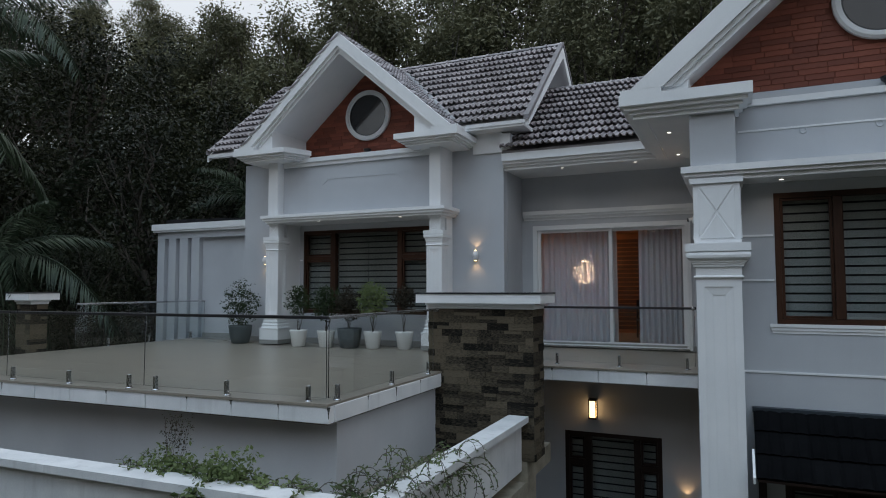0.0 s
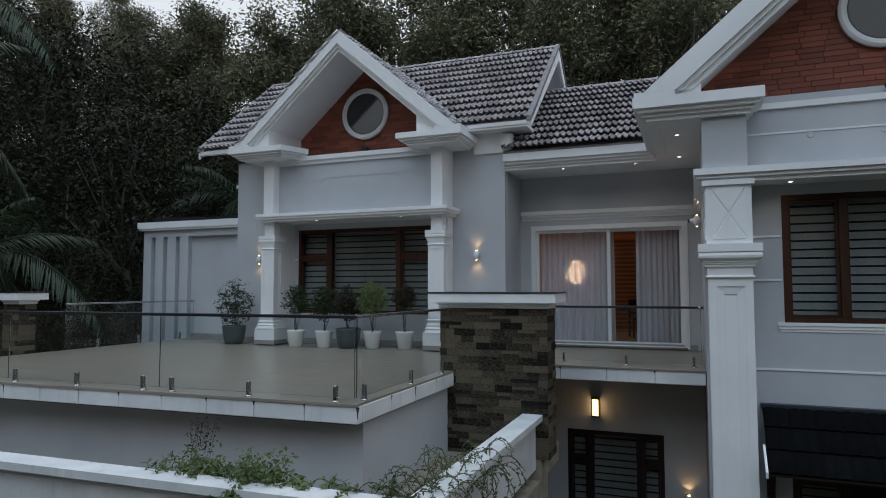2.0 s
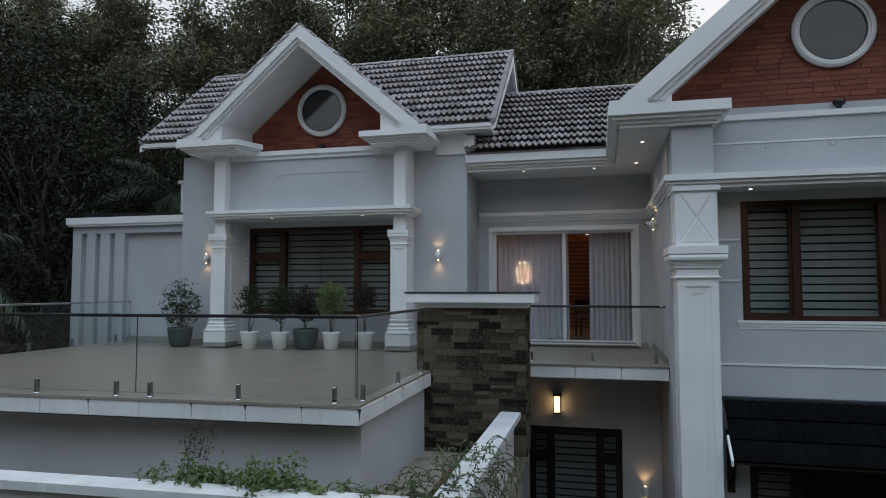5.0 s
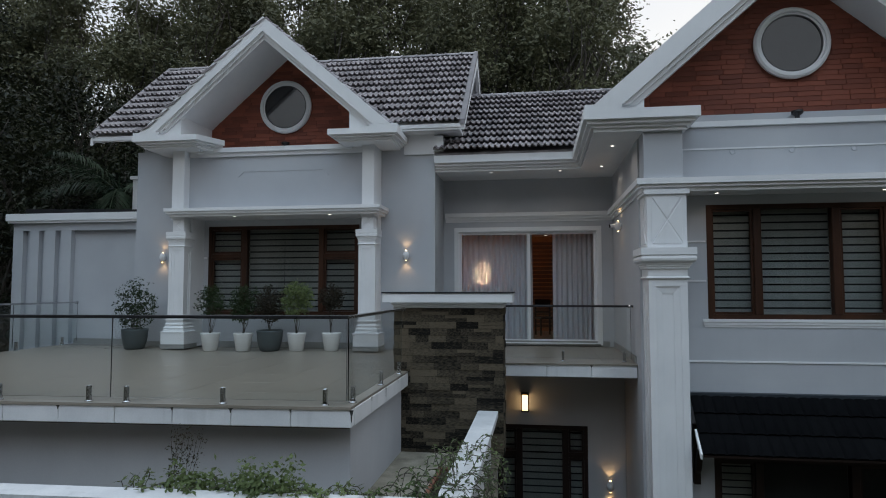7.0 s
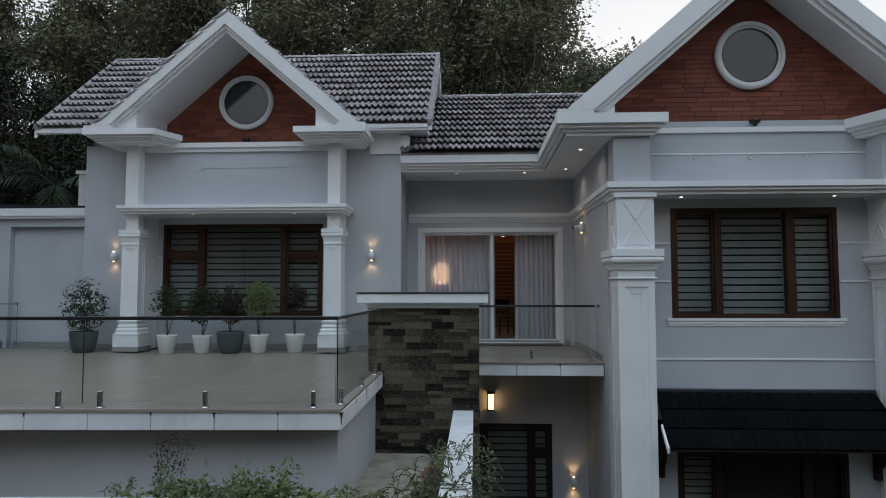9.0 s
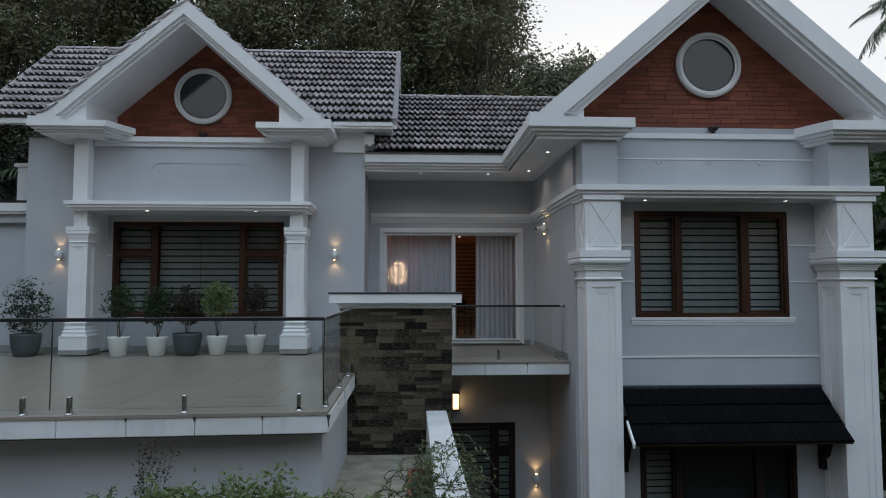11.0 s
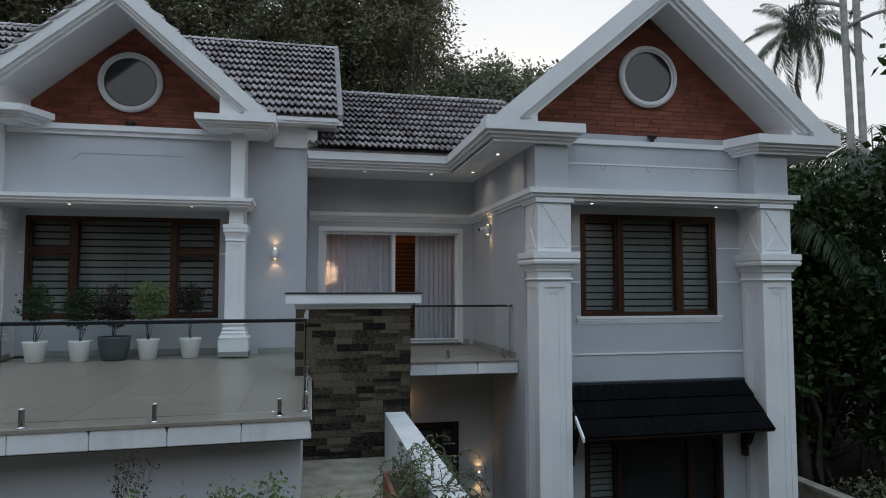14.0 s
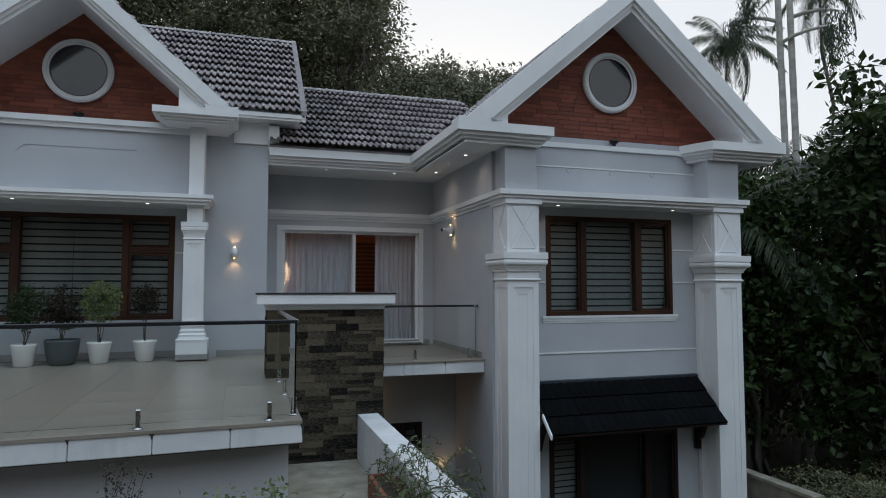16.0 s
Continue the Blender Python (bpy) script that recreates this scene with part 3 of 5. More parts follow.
def tile_plane(roof, origin, u, v, cols, rows, keep, single=0):
    """Tiles on a slope; the first ones up to single are parts, the rest are joined."""
    o, u, v = Vector(origin), Vector(u).normalized(), Vector(v).normalized()
    n = u.cross(v)
    base = Matrix((u, v, n)).transposed().to_4x4()
    rng = random.Random(int(o.x * 10) + 900)
    verts, faces, made = [], [], 0
    src_v = [vv.co.copy() for vv in TILE.vertices]
    src_f = [tuple(f.vertices) for f in TILE.polygons]
    for r in range(rows):
        for c in range(cols):
            p = o + u * (c * TILE_W) + v * (r * TILE_L) + n * rng.uniform(-0.004, 0.004)
            if not keep(p + u * TILE_W * 0.5 + v * TILE_L * 0.4):
                continue
            m = Matrix.Translation(p) @ base @ pose(0, 0, 0, rng.uniform(-0.5, 0.5), 0, rng.uniform(-0.5, 0.5))
            if made < single:
                piece("tile", TILE, roof, m)
                made += 1
            else:
                k = len(verts)
                verts += [m @ w for w in src_v]
                faces += [tuple(i + k for i in f) for f in src_f]
    if verts:
        me = bpy.data.meshes.new("tiles")
        me.from_pydata(verts, [], faces)
        me.materials.append(ROOFTILE)
        ob = new("tiles", me)
        ob.parent = roof
        tagged(ob, kind="stuff")


def ridge_caps(roof, a, b, r=0.1, step=0.36):
    a, b = Vector(a), Vector(b)
    d = (b - a)
    n = max(1, int(d.length / step))
    bm = B()
    seg = 6
    rings = []
    for t, rr in ((0.0, r), (step * 0.88, r * 0.94), (step * 0.88, r * 1.16), (step, r * 1.16)):
        rings.append([bm.verts.new((rr * math.cos(math.pi * k / seg), t, rr * math.sin(math.pi * k / seg) * 0.75)) for k in range(seg + 1)])
    for p, q in zip(rings, rings[1:]):
        for k in range(seg):
            bm.faces.new((p[k], p[k + 1], q[k + 1], q[k]))
    bm.faces.new(rings[0][::-1]), bm.faces.new(rings[-1])
    bmesh.ops.recalc_face_normals(bm, faces=bm.faces[:])
    me = mesh_of("ridge_tile", bm, ROOFTILE)
    q = d.normalized().to_track_quat("Y", "Z").to_matrix().to_4x4()
    for i in range(n):
        piece("ridge_tile", me, roof, Matrix.Translation(a + d * (i / n)) @ q)


# block with the small gable: eave, ridge and a dormer cutting through the front slope
E1, R1 = (12.06, 7.86), (15.0, 10.33)
S1 = (R1[1] - E1[1]) / (R1[0] - E1[0])


def over_dormer(p, margin=0.0):
    return p.z > 10.01 - slope_1 * abs(p.x + 7.62) + margin


bm = B()
xs = [-11.8, -10.0] + [-10.0 + 0.2 * i for i in range(1, 24)] + [-5.2, -3.66]
for xa, xb in zip(xs, xs[1:]):
    far = max(abs(xa + 7.62), abs(xb + 7.62))
    near = min(abs(xa + 7.62), abs(xb + 7.62)) if (xa + 7.62) * (xb + 7.62) > 0 else 0.0
    ys = E1[0] if near > 2.2 else max(E1[0], E1[0] + (9.85 - slope_1 * near - E1[1]) / S1)
    zs = E1[1] + (ys - E1[0]) * S1
    prism(bm, [(ys, zs - 0.02), (R1[0], R1[1] - 0.02), (18.9, 7.2), (18.9, 7.08), (R1[0], R1[1] - 0.16), (ys, zs - 0.14)], xa, xb, "x")
roof_1 = structure("roof_1", bm, WHITE, "dark grey ribbed clay tile roof of the gabled block", "roof")
tile_plane(roof_1, (-11.85, E1[0] - 0.03, E1[1] - 0.02), (1, 0, 0), (0, 1, S1), 33, 11, lambda p: over_dormer(p, 0.02) or p.y > 14.55, 300)
ridge_caps(roof_1, (-11.85, R1[0], R1[1] + 0.0), (-3.58, R1[0], R1[1] + 0.0))
tile_plane(roof_1, (-3.7, 18.9, 7.22), (-1, 0, 0), (0, -3.9, 3.13), 32, 14, lambda p: True)
# verge caps along the two gable ends
for xv in (-11.86, -3.62):
    bm = B()
    prism(bm, [(E1[0] - 0.05, E1[1] - 0.03), (R1[0], R1[1]), (18.9, 7.2), (18.9, 7.3), (R1[0], R1[1] + 0.09), (E1[0] - 0.05, E1[1] + 0.06)], xv - 0.055, xv + 0.055, "x")
    structure("trim_verge", bm, VERGE, "grey tile verge along the roof edge", "trim")
bm = B()
prism(bm, [(E1[0], E1[1] - 0.15), (R1[0], R1[1] - 0.3), (18.9, 6.9), (18.9, 7.15), (R1[0], R1[1] - 0.03), (E1[0], E1[1] - 0.05)], -3.66, -3.58, "x")
prism(bm, [(E1[0], E1[1] - 0.2), (R1[0], R1[1] - 0.2), (18.9, 7.0), (18.9, 7.15), (R1[0], R1[1] - 0.03), (E1[0], E1[1] - 0.05)], -11.92, -11.86, "x")
structure("trim_bargeboard", bm, WHITE, "white bargeboard along the roof end", "trim")
bm = B()
box(bm, -4.9, -3.66, 12.02, 12.044, 7.76, 7.835)
box(bm, -11.86, -10.3, 12.035, 12.058, 7.745, 7.835)
box(bm, -4.9, -4.26, 12.40, 12.62, 7.30, 7.9)
box(bm, -4.9, -3.68, 12.046, 12.66, 7.715, 7.79)
box(bm, -4.26, -4.06, 12.30, 12.62, 7.34, 7.66)
box(bm, -4.26, -4.14, 12.36, 12.62, 7.18, 7.34)
structure("trim_eave_board", bm, WHITE, "white boxed eave under the tiles", "trim")
# dormer tiles, falling to both sides of the small gable
tile_plane(roof_1, (-7.62 + 2.55, 11.45, 9.93 - slope_1 * 2.55), (0, 1, 0), (-1, 0, slope_1), 14, 10,
           lambda p: p.y < 12.06 + (p.z - 7.86) / S1 + 0.1 and p.x > -7.55)
tile_plane(roof_1, (-7.62 - 2.55, 14.8, 9.93 - slope_1 * 2.55), (0, -1, 0), (1, 0, slope_1), 14, 10,
           lambda p: p.y < 12.06 + (p.z - 7.86) / S1 + 0.1 and p.x < -7.69)
bm = B()
for sg in (-1, 1):
    pts = []
    for k in range(9):
        z = 10.0 - k * 0.26
        pts.append((-7.62 + sg * (10.01 - z) / slope_1, 12.06 + (z - 7.86) / S1, z + 0.055))
    tube(bm, pts, [0.07 + 0.02 * math.sin(3.1 * k) for k in range(9)], 6)
structure("trim_valley", bm, VALLEY, "pale mortar filling the roof valley", "trim")

# lower roof over the recess
E2, R2 = (12.22, 7.29), (15.0, 9.25)
S2 = (R2[1] - E2[1]) / (R2[0] - E2[0])


def wing_z(x):
    return 10.07 - slope_2 * abs(x - 1.94)


bm = B()
prism(bm, [(E2[0] + 0.1, E2[1] - 0.0), (R2[0], R2[1] - 0.02), (18.6, 7.0), (18.6, 6.9), (R2[0], R2[1] - 0.14), (E2[0] + 0.1, E2[1] - 0.1)], -4.24, 0.6, "x")
roof_2 = structure("roof_2", bm, ROOFTILE, "dark grey ribbed clay tile roof over the recess", "roof")
tile_plane(roof_2, (-4.24, E2[0], E2[1]), (1, 0, 0), (0, 1, S2), 20, 10, lambda p: p.x < -1.45 or p.z > wing_z(p.x) - 0.1, 300)
ridge_caps(roof_2, (-4.3, R2[0], R2[1]), (0.6, R2[0], R2[1]))
roof_3 = structure("roof_3", prism(prism(B(), [(1.94, 9.92), (-1.15, 7.26), (-1.15, 7.29), (1.94, 9.95)], 9.5, 17.5, "y"), [(1.94, 9.92), (5.03, 7.26), (5.03, 7.29), (1.94, 9.95)], 9.5, 17.5, "y"),
                   ROOFTILE, "dark grey tiled roof of the large gabled wing", "roof")
tile_plane(roof_3, (4.92, 9.6, 9.91 - slope_2 * 2.98), (0, 1, 0), (-1, 0, slope_2), 31, 11, lambda p: p.x > 2.0)
tile_plane(roof_3, (-1.04, 17.4, 9.91 - slope_2 * 2.98), (0, -1, 0), (1, 0, slope_2), 31, 11, lambda p: p.x < 1.88 and (p.y < 12.3 or p.z > E2[1] + S2 * (p.y - E2[0])))
ridge_caps(roof_3, (1.94, 9.6, 9.91), (1.94, 17.4, 9.91))


# ---- columns ----
def ring_of(bm, x0, x1, y0, y1, prof):
    sweep(bm, prof, [(x0, y0), (x1, y0), (x1, y1), (x0, y1)], closed=True)


def pier(name, x0, x1, y0, y1, zb, cap0, cap1, top, base, label, flare=1.0, tuck=0.015, neck=0.125):
    """A square pier: plinth, moulded base, sunk-panelled shaft, moulded capital and a block with raised triangles."""
    w, d = x1 - x0, y1 - y0
    p = thing(name, label, "column", ((x0 + x1) / 2, (y0 + y1) / 2, zb), "square white house columns")
    p["kind"] = "structure"
    a, b, c, e = -w / 2, w / 2, -d / 2, d / 2
    h0, h1, ht = cap0 - zb, cap1 - zb, top - zb
    foot = 0.0
    k = w / 0.43
    if base:
        bm = B()
        box(bm, a - 0.095, b + 0.095, c - 0.095, e + 0.095, 0, 0.09)
        part("skirting", bm, SKIRT, p, "grey tile skirting")
        bm = B()
        box(bm, a - 0.09, b + 0.09, c - 0.09, e + 0.09, 0.09, 0.33, 0.006)
        ring_of(bm, a, b, c, e, [(-0.1, 0.33), (0.098, 0.33), (0.098, 0.352), (0.06, 0.355), (0.05, 0.4), (0.055, 0.43), (0.03, 0.455), (0.025, 0.475), (0.035, 0.49), (0.03, 0.51),
                                 (0.012, 0.53), (0.01, 0.575), (0.03, 0.58), (0.03, 0.605), (0.0, 0.615), (-0.1, 0.615)])
        part("base", bm, WHITE, p)
        foot = 0.615
    t = 0.028 * k
    bm = B()
    box(bm, a + t, b - t, c + t, e - t, foot, h0)
    part("shaft", bm, WHITE, p)
    # a sunk panel with a sloping rim on three faces
    neck_z = h0 - neck * k
    z_out, z_in = neck_z - 0.115 * (w / 0.57), neck_z - 0.225 * (w / 0.57)
    z_lo = foot + 0.06
    def face_point(face, u, depth, z):
        return {0: (u, c + depth, z), 1: (b - depth, u, z), 2: (a + depth, u, z)}[face]
    for face in (0, 1, 2):
        bm = B()
        half = (w if face == 0 else d) / 2
        uo, ui = half * 0.64, half * 0.29
        def plate(u0, u1, za, zb2, d0, d1):
            vs = [bm.verts.new(face_point(face, u, dd, z)) for u in (u0, u1) for dd in (d0, d1) for z in (za, zb2)]
            for q in ((0, 1, 3, 2), (4, 6, 7, 5), (0, 4, 5, 1), (2, 3, 7, 6), (0, 2, 6, 4), (1, 5, 7, 3)):
                bm.faces.new([vs[i] for i in q])
        lo = z_lo if base else foot
        inner = 0.0 if face == 0 else 0.0008
        plate(-half + inner, -uo, foot, h0, inner, t + 0.002)
        plate(uo, half - inner, foot, h0, inner, t + 0.002)
        plate(-uo, uo, z_out, h0, inner, t + 0.002)
        if base:
            plate(-uo, uo, foot, lo, inner, t + 0.002)
        step, deep = t * 0.35, t * 0.95
        rim_o = [(-uo, lo), (-uo, z_out), (uo, z_out), (uo, lo)]
        rim_i = [(-ui, lo + (0.06 if base else 0)), (-ui, z_in), (ui, z_in), (ui, lo + (0.06 if base else 0))]
        vo = [bm.verts.new(face_point(face, u, step, z)) for u, z in rim_o]
        vi = [bm.verts.new(face_point(face, u, deep * 0.72, z)) for u, z in rim_i]
        vf = [bm.verts.new(face_point(face, u, deep, z)) for u, z in rim_i]
        for i in range(3 + bool(base)):
            j = (i + 1) % 4
            bm.faces.new((vo[i], vo[j], vi[j], vi[i]))
            bm.faces.new((vi[i], vi[j], vf[j], vf[i]))
        bm.faces.new(vf)
        bmesh.ops.recalc_face_normals(bm, faces=bm.faces[:])
        part("panel", bm, WHITE, p, "sunk panel with a sloping rim")
    bm = B()
    hh = h1 - h0
    f = k * flare
    prof = [(-0.1, -neck * k), (0.018 * k, -neck * k), (0.026 * k, -(neck - 0.012) * k), (0.018 * k, -(neck - 0.024) * k), (0.004, -(neck - 0.03) * k), (0.004, -0.01 * k),
            (0.028 * f, -0.006 * k), (0.028 * f, hh * 0.08), (0.04 * f, hh * 0.09), (0.04 * f, hh * 0.17), (0.055 * f, hh * 0.18), (0.055 * f, hh * 0.27), (0.078 * f, hh * 0.29),
            (0.096 * f, hh * 0.36), (0.102 * f, hh * 0.47), (0.096 * f, hh * 0.58), (0.08 * f, hh * 0.63), (0.104 * f, hh * 0.645), (0.104 * f, hh), (-0.1, hh)]
    ring_of(bm, a, b, c, e, [(o, z + h0) for o, z in prof])
    part("capital", bm, WHITE, p)
    n = tuck
    bm = B()
    box(bm, a + n, b - n, c + n, e - n, h1, ht, 0.005)
    ring_of(bm, a + n, b - n, c + n, e - n, [(-0.05, ht - 0.055 * k), (0.03 * k, ht - 0.055 * k), (0.03 * k, ht), (-0.05, ht)])
    part("block", bm, WHITE, p)
    # raised triangles above and below the crossing
    bm = B()
    z0, z1 = h1 + 0.05 * k, ht - 0.085 * k
    for face in (0, 1, 2):
        half = (w if face == 0 else d) / 2 - n
        u, zm, g = half * 0.74, (z0 + z1) / 2, 0.012 * k
        out = 0.011 * k
        for tri in ([(-u, z0), (u, z0), (0, zm - g)], [(-u, z1), (u, z1), (0, zm + g)], [(-u - 0.6 * g, z0 + g), (-u - 0.6 * g, z1 - g), (-g, zm)], [(u + 0.6 * g, z0 + g), (u + 0.6 * g, z1 - g), (g, zm)]):
            lift = out if tri[0][1] == tri[1][1] else out * 0.45
            mid = (sum(q[0] for q in tri) / 3, sum(q[1] for q in tri) / 3)
            low = [bm.verts.new(face_point(face, q[0], n + 0.004, q[1])) for q in tri]
            top_v = [bm.verts.new(face_point(face, q[0] + (mid[0] - q[0]) * 0.05, n - lift, q[1] + (mid[1] - q[1]) * 0.05)) for q in tri]
            fs = [bm.faces.new(top_v)]
            for i in range(3):
                j = (i + 1) % 3
                fs.append(bm.faces.new((low[i], low[j], top_v[j], top_v[i])))
            bmesh.ops.recalc_face_normals(bm, faces=fs)
    part("cross", bm, WHITE, p, "raised triangles parted by a diagonal cross")
    return p


pier("column", -9.83, -9.485, 11.82, 12.14, FLOOR, 5.465, 5.685, 6.0, True, "white panelled porch column on a moulded base", 0.6, 0.045, 0.11)
pier("column", -5.71, -5.365, 11.82, 12.14, FLOOR, 5.465, 5.685, 6.0, True, "white panelled porch column on a moulded base", 0.6, 0.045, 0.11)
pier("column", -0.46, 0.11, 9.5, 10.09, GROUND_Z, 4.8, 5.11, 6.01, False, "tall white fluted pier of the gabled wing", 0.9, -0.012)
pier("column", 3.77, 4.355, 9.5, 10.09, GROUND_Z, 4.8, 5.11, 6.01, False, "tall white fluted pier of the gabled wing", 0.9, -0.012)
bm = B()
for x0, x1 in ((-9.80, -9.53), (-5.65, -5.395)):
    box(bm, x0, x1, 11.83, 12.45, 6.17, 7.42, 0.006)
structure("trim_upper_piers", bm, WHITE, "short white piers above the porch beam", "trim")
bm = B()
for x0, x1 in ((-0.5, 0.085), (3.65, 4.35)):
    box(bm, x0, x1, 9.5, 9.93, 6.18, 6.95, 0.006)
structure("trim_upper_piers_wing", bm, WALL, "short grey piers above the belt course", "trim")
bm = B()
for x0, x1 in ((-9.78, -9.50), (-5.69, -5.40)):
    box(bm, x0, x1, 12.14, 12.664, FLOOR, 6.0)
structure("trim_pilasters", bm, WHITE, "white pilasters behind the porch columns", "trim")


# ---- windows ----
def frame_ring(bm, x0, x1, z0, z1, y0, y1, t):
    box(bm, x0, x0 + t, y0, y1, z0, z1)
    box(bm, x1 - t, x1, y0, y1, z0, z1)
    box(bm, x0 + t, x1 - t, y0, y1, z0, z0 + t)
    box(bm, x0 + t, x1 - t, y0, y1, z1 - t, z1)
    return bm


def window(name, x0, x1, y, z0, z1, label, wood, transom, pitch=0.125, sill=False, chain=False, drawn=(0, 1, 2), share=0.245):
    w = thing(name, label, "window", ((x0 + x1) / 2, y, z0))
    w["kind"] = "structure"
    h, s = z1 - z0, (x1 - x0) / 2
    part("frame", frame_ring(B(), -s, s, 0, h, -0.035, 0.1, 0.075), wood, w)
    m0, m1 = -s + (x1 - x0) * share, s - (x1 - x0) * share
    for m in (m0, m1):
        part("mullion", box(B(), m - 0.06, m + 0.06, -0.045, 0.09, 0.075, h - 0.075, 0.006), wood, w)
    bays = ((-s + 0.075, m0 - 0.06, True), (m0 + 0.06, m1 - 0.06, False), (m1 + 0.06, s - 0.075, True))
    for bay, (a, b, side) in enumerate(bays):
        zs = [(0.075, h - 0.075)]
        if side and transom:
            zt = h * 0.66
            part("transom", box(B(), a, b, -0.03, 0.08, zt - 0.05, zt + 0.05, 0.005), wood, w)
            zs = [(0.075, zt - 0.05), (zt + 0.05, h - 0.075)]
        for c, d in zs:
            if side:
                sash = part("sash", frame_ring(B(), a + 0.004, b - 0.004, c + 0.004, d - 0.004, -0.012, 0.05, 0.034), wood, w)
            pane = part("pane", box(B(), a + 0.03, b - 0.03, 0.022, 0.028, c + 0.03, d - 0.03), PANE, sash if side else w)
            pane.visible_shadow = False
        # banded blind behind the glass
        # near-black sheet in every bay: the room's darkness as a colour
        part("dark_backing", box(B(), a - 0.02, b + 0.02, 0.15, 0.156, 0.05, h - 0.05), DARKROOM, w, "near-black sheet put in for the unlit room behind")
        if bay not in drawn:
            continue
        z, k = 0.06, 0
        me = mesh_of("slat", box(B(), a - 0.02, b + 0.02, 0.115, 0.121, 0, pitch * 0.78), BLIND)
        while z < h - 0.06:
            piece("slat", me, w, pose(0, 0.004 * math.sin(k * 1.7), z))
            z += pitch
            k += 1
    if chain:
        part("bead_chain", box(B(), -0.004, 0.004, 0.10, 0.106, 0.05, h - 0.3), RAILDARK, w)
    if sill:
        bm = B()
        sweep(bm, [(-0.1, -0.13), (0.042, -0.13), (0.042, -0.095), (0.056, -0.09), (0.056, -0.05), (0.07, -0.045), (0.07, 0.0), (-0.1, 0.0)],
              [(-s - 0.02, 0.05), (-s - 0.02, -0.0), (s + 0.02, -0.0), (s + 0.02, 0.05)])
        part("sill", bm, WHITE, w, "white stepped window sill")
    return w


window("window_1", -9.39, -5.93, 12.69, 3.92, 5.87, "brown wooden three-bay window with banded blinds", WOOD, True, 0.134, chain=True)
window("window_2", 0.55, 3.26, 10.13, 4.0, 5.83, "brown wooden three-bay window with pale banded blinds", WOOD, False, 0.125, sill=True, share=0.285)
window("window_3", 0.58, 3.3, 10.13, 0.3, 1.85, "dark wooden window under the awning with one blind drawn", DARKWOOD, False, 0.11, drawn=(0,))
window("window_4", -2.95, -1.22, 12.13, 0.2, 1.84, "dark wooden window in the lower wall", DARKWOOD, True, 0.13)


# ---- sliding door, curtains, room ----
def sliding_door():
    d = thing("door_1", "white sliding glass door, partly open to a warm room", "door", (-2.375, 13.7, FLOOR))
    d["kind"] = "structure"
    s, h = 1.575, 2.56
    part("frame", frame_ring(B(), -s, s, 0.0, h, -0.04, 0.16, 0.052), UPVC, d)
    bm = frame_ring(B(), -s - 0.05, s + 0.05, 0.0, h + 0.05, -0.025, -0.001, 0.05)
    part("architrave", bm, WHITE, d)
    for a, b, y in ((-s + 0.052, 0.075, 0.03), (-0.005, s - 0.052, 0.09)):
        sash = part("sash", frame_ring(B(), a, b, 0.052, h - 0.052, y, y + 0.045, 0.062), UPVC, d)
        pane = part("pane", box(B(), a + 0.06, b - 0.06, y + 0.018, y + 0.026, 0.1, h - 0.1), PANE, sash)
        pane.visible_shadow = False
    part("threshold", box(B(), -s, s, -0.09, -0.042, 0.0, 0.035, 0.005), STEEL, d)


sliding_door()


def curtain(x0, x1, y, z0, z1, folds):
    bm = B()
    n = folds * 8
    rng = random.Random(int(x0 * 100))
    ph = [rng.uniform(0, 6) for _ in range(3)]
    top, bot = [], []
    for i in range(n + 1):
        t = i / n
        o = 0.05 * math.sin(2 * math.pi * folds * t + ph[0]) + 0.022 * math.sin(2 * math.pi * folds * 0.43 * t + ph[1])
        top.append(bm.verts.new((x0 + (x1 - x0) * t, y + o * 0.8, z1)))
        bot.append(bm.verts.new((x0 + (x1 - x0) * t + 0.012 * math.sin(9 * t + ph[2]), y + o * 1.3, z0)))
    for i in range(n):
        bm.faces.new((bot[i], bot[i + 1], top[i + 1], top[i])).smooth = True
    ob = new("curtain", mesh_of("curtain", bm, CLOTH))
    return tagged(ob, "pale grey sheer curtain hanging in soft folds behind the door", "curtain", "door curtains")


curtain(-4.0, -2.26, 14.02, FLOOR + 0.03, 5.95, 14)
curtain(-1.80, -0.7, 14.02, FLOOR + 0.03, 5.95, 10)
bm = B()
box(bm, -6.2, -0.27, 13.95, 18.39, 3.05, FLOOR)
structure("floor_room", bm, FLOORTILE, "tiled floor of the lit living room", "floor")
bm = B()
box(bm, -6.2, -0.27, 13.95, 18.39, 6.0, 6.1)
structure("ceiling_room", bm, ROOMWALL, "warm lit ceiling of the living room", "ceiling")
bm = B()
box(bm, -6.4, -6.2, 13.95, 18.39, FLOOR, 6.0)
box(bm, -6.2, -4.26, 13.94, 14.0, FLOOR, 6.0)
box(bm, -6.2, -0.345, 18.375, 18.396, FLOOR, 6.0)
box(bm, -0.34, -0.275, 14.0, 18.396, FLOOR, 6.0)
structure("wall_room", bm, ROOMWALL, "warm wood-toned walls of the lit room", "wall")
# unseen warm fill light, added to brighten the room from beside the door
lamp_data = bpy.data.lights.new("room_fill", "POINT")
lamp_data.energy, lamp_data.color, lamp_data.shadow_soft_size = 46, (1.0, 0.56, 0.26), 0.15
room_fill = new("room_fill", lamp_data)
room_fill.location = (-5.75, 16.3, 5.4)


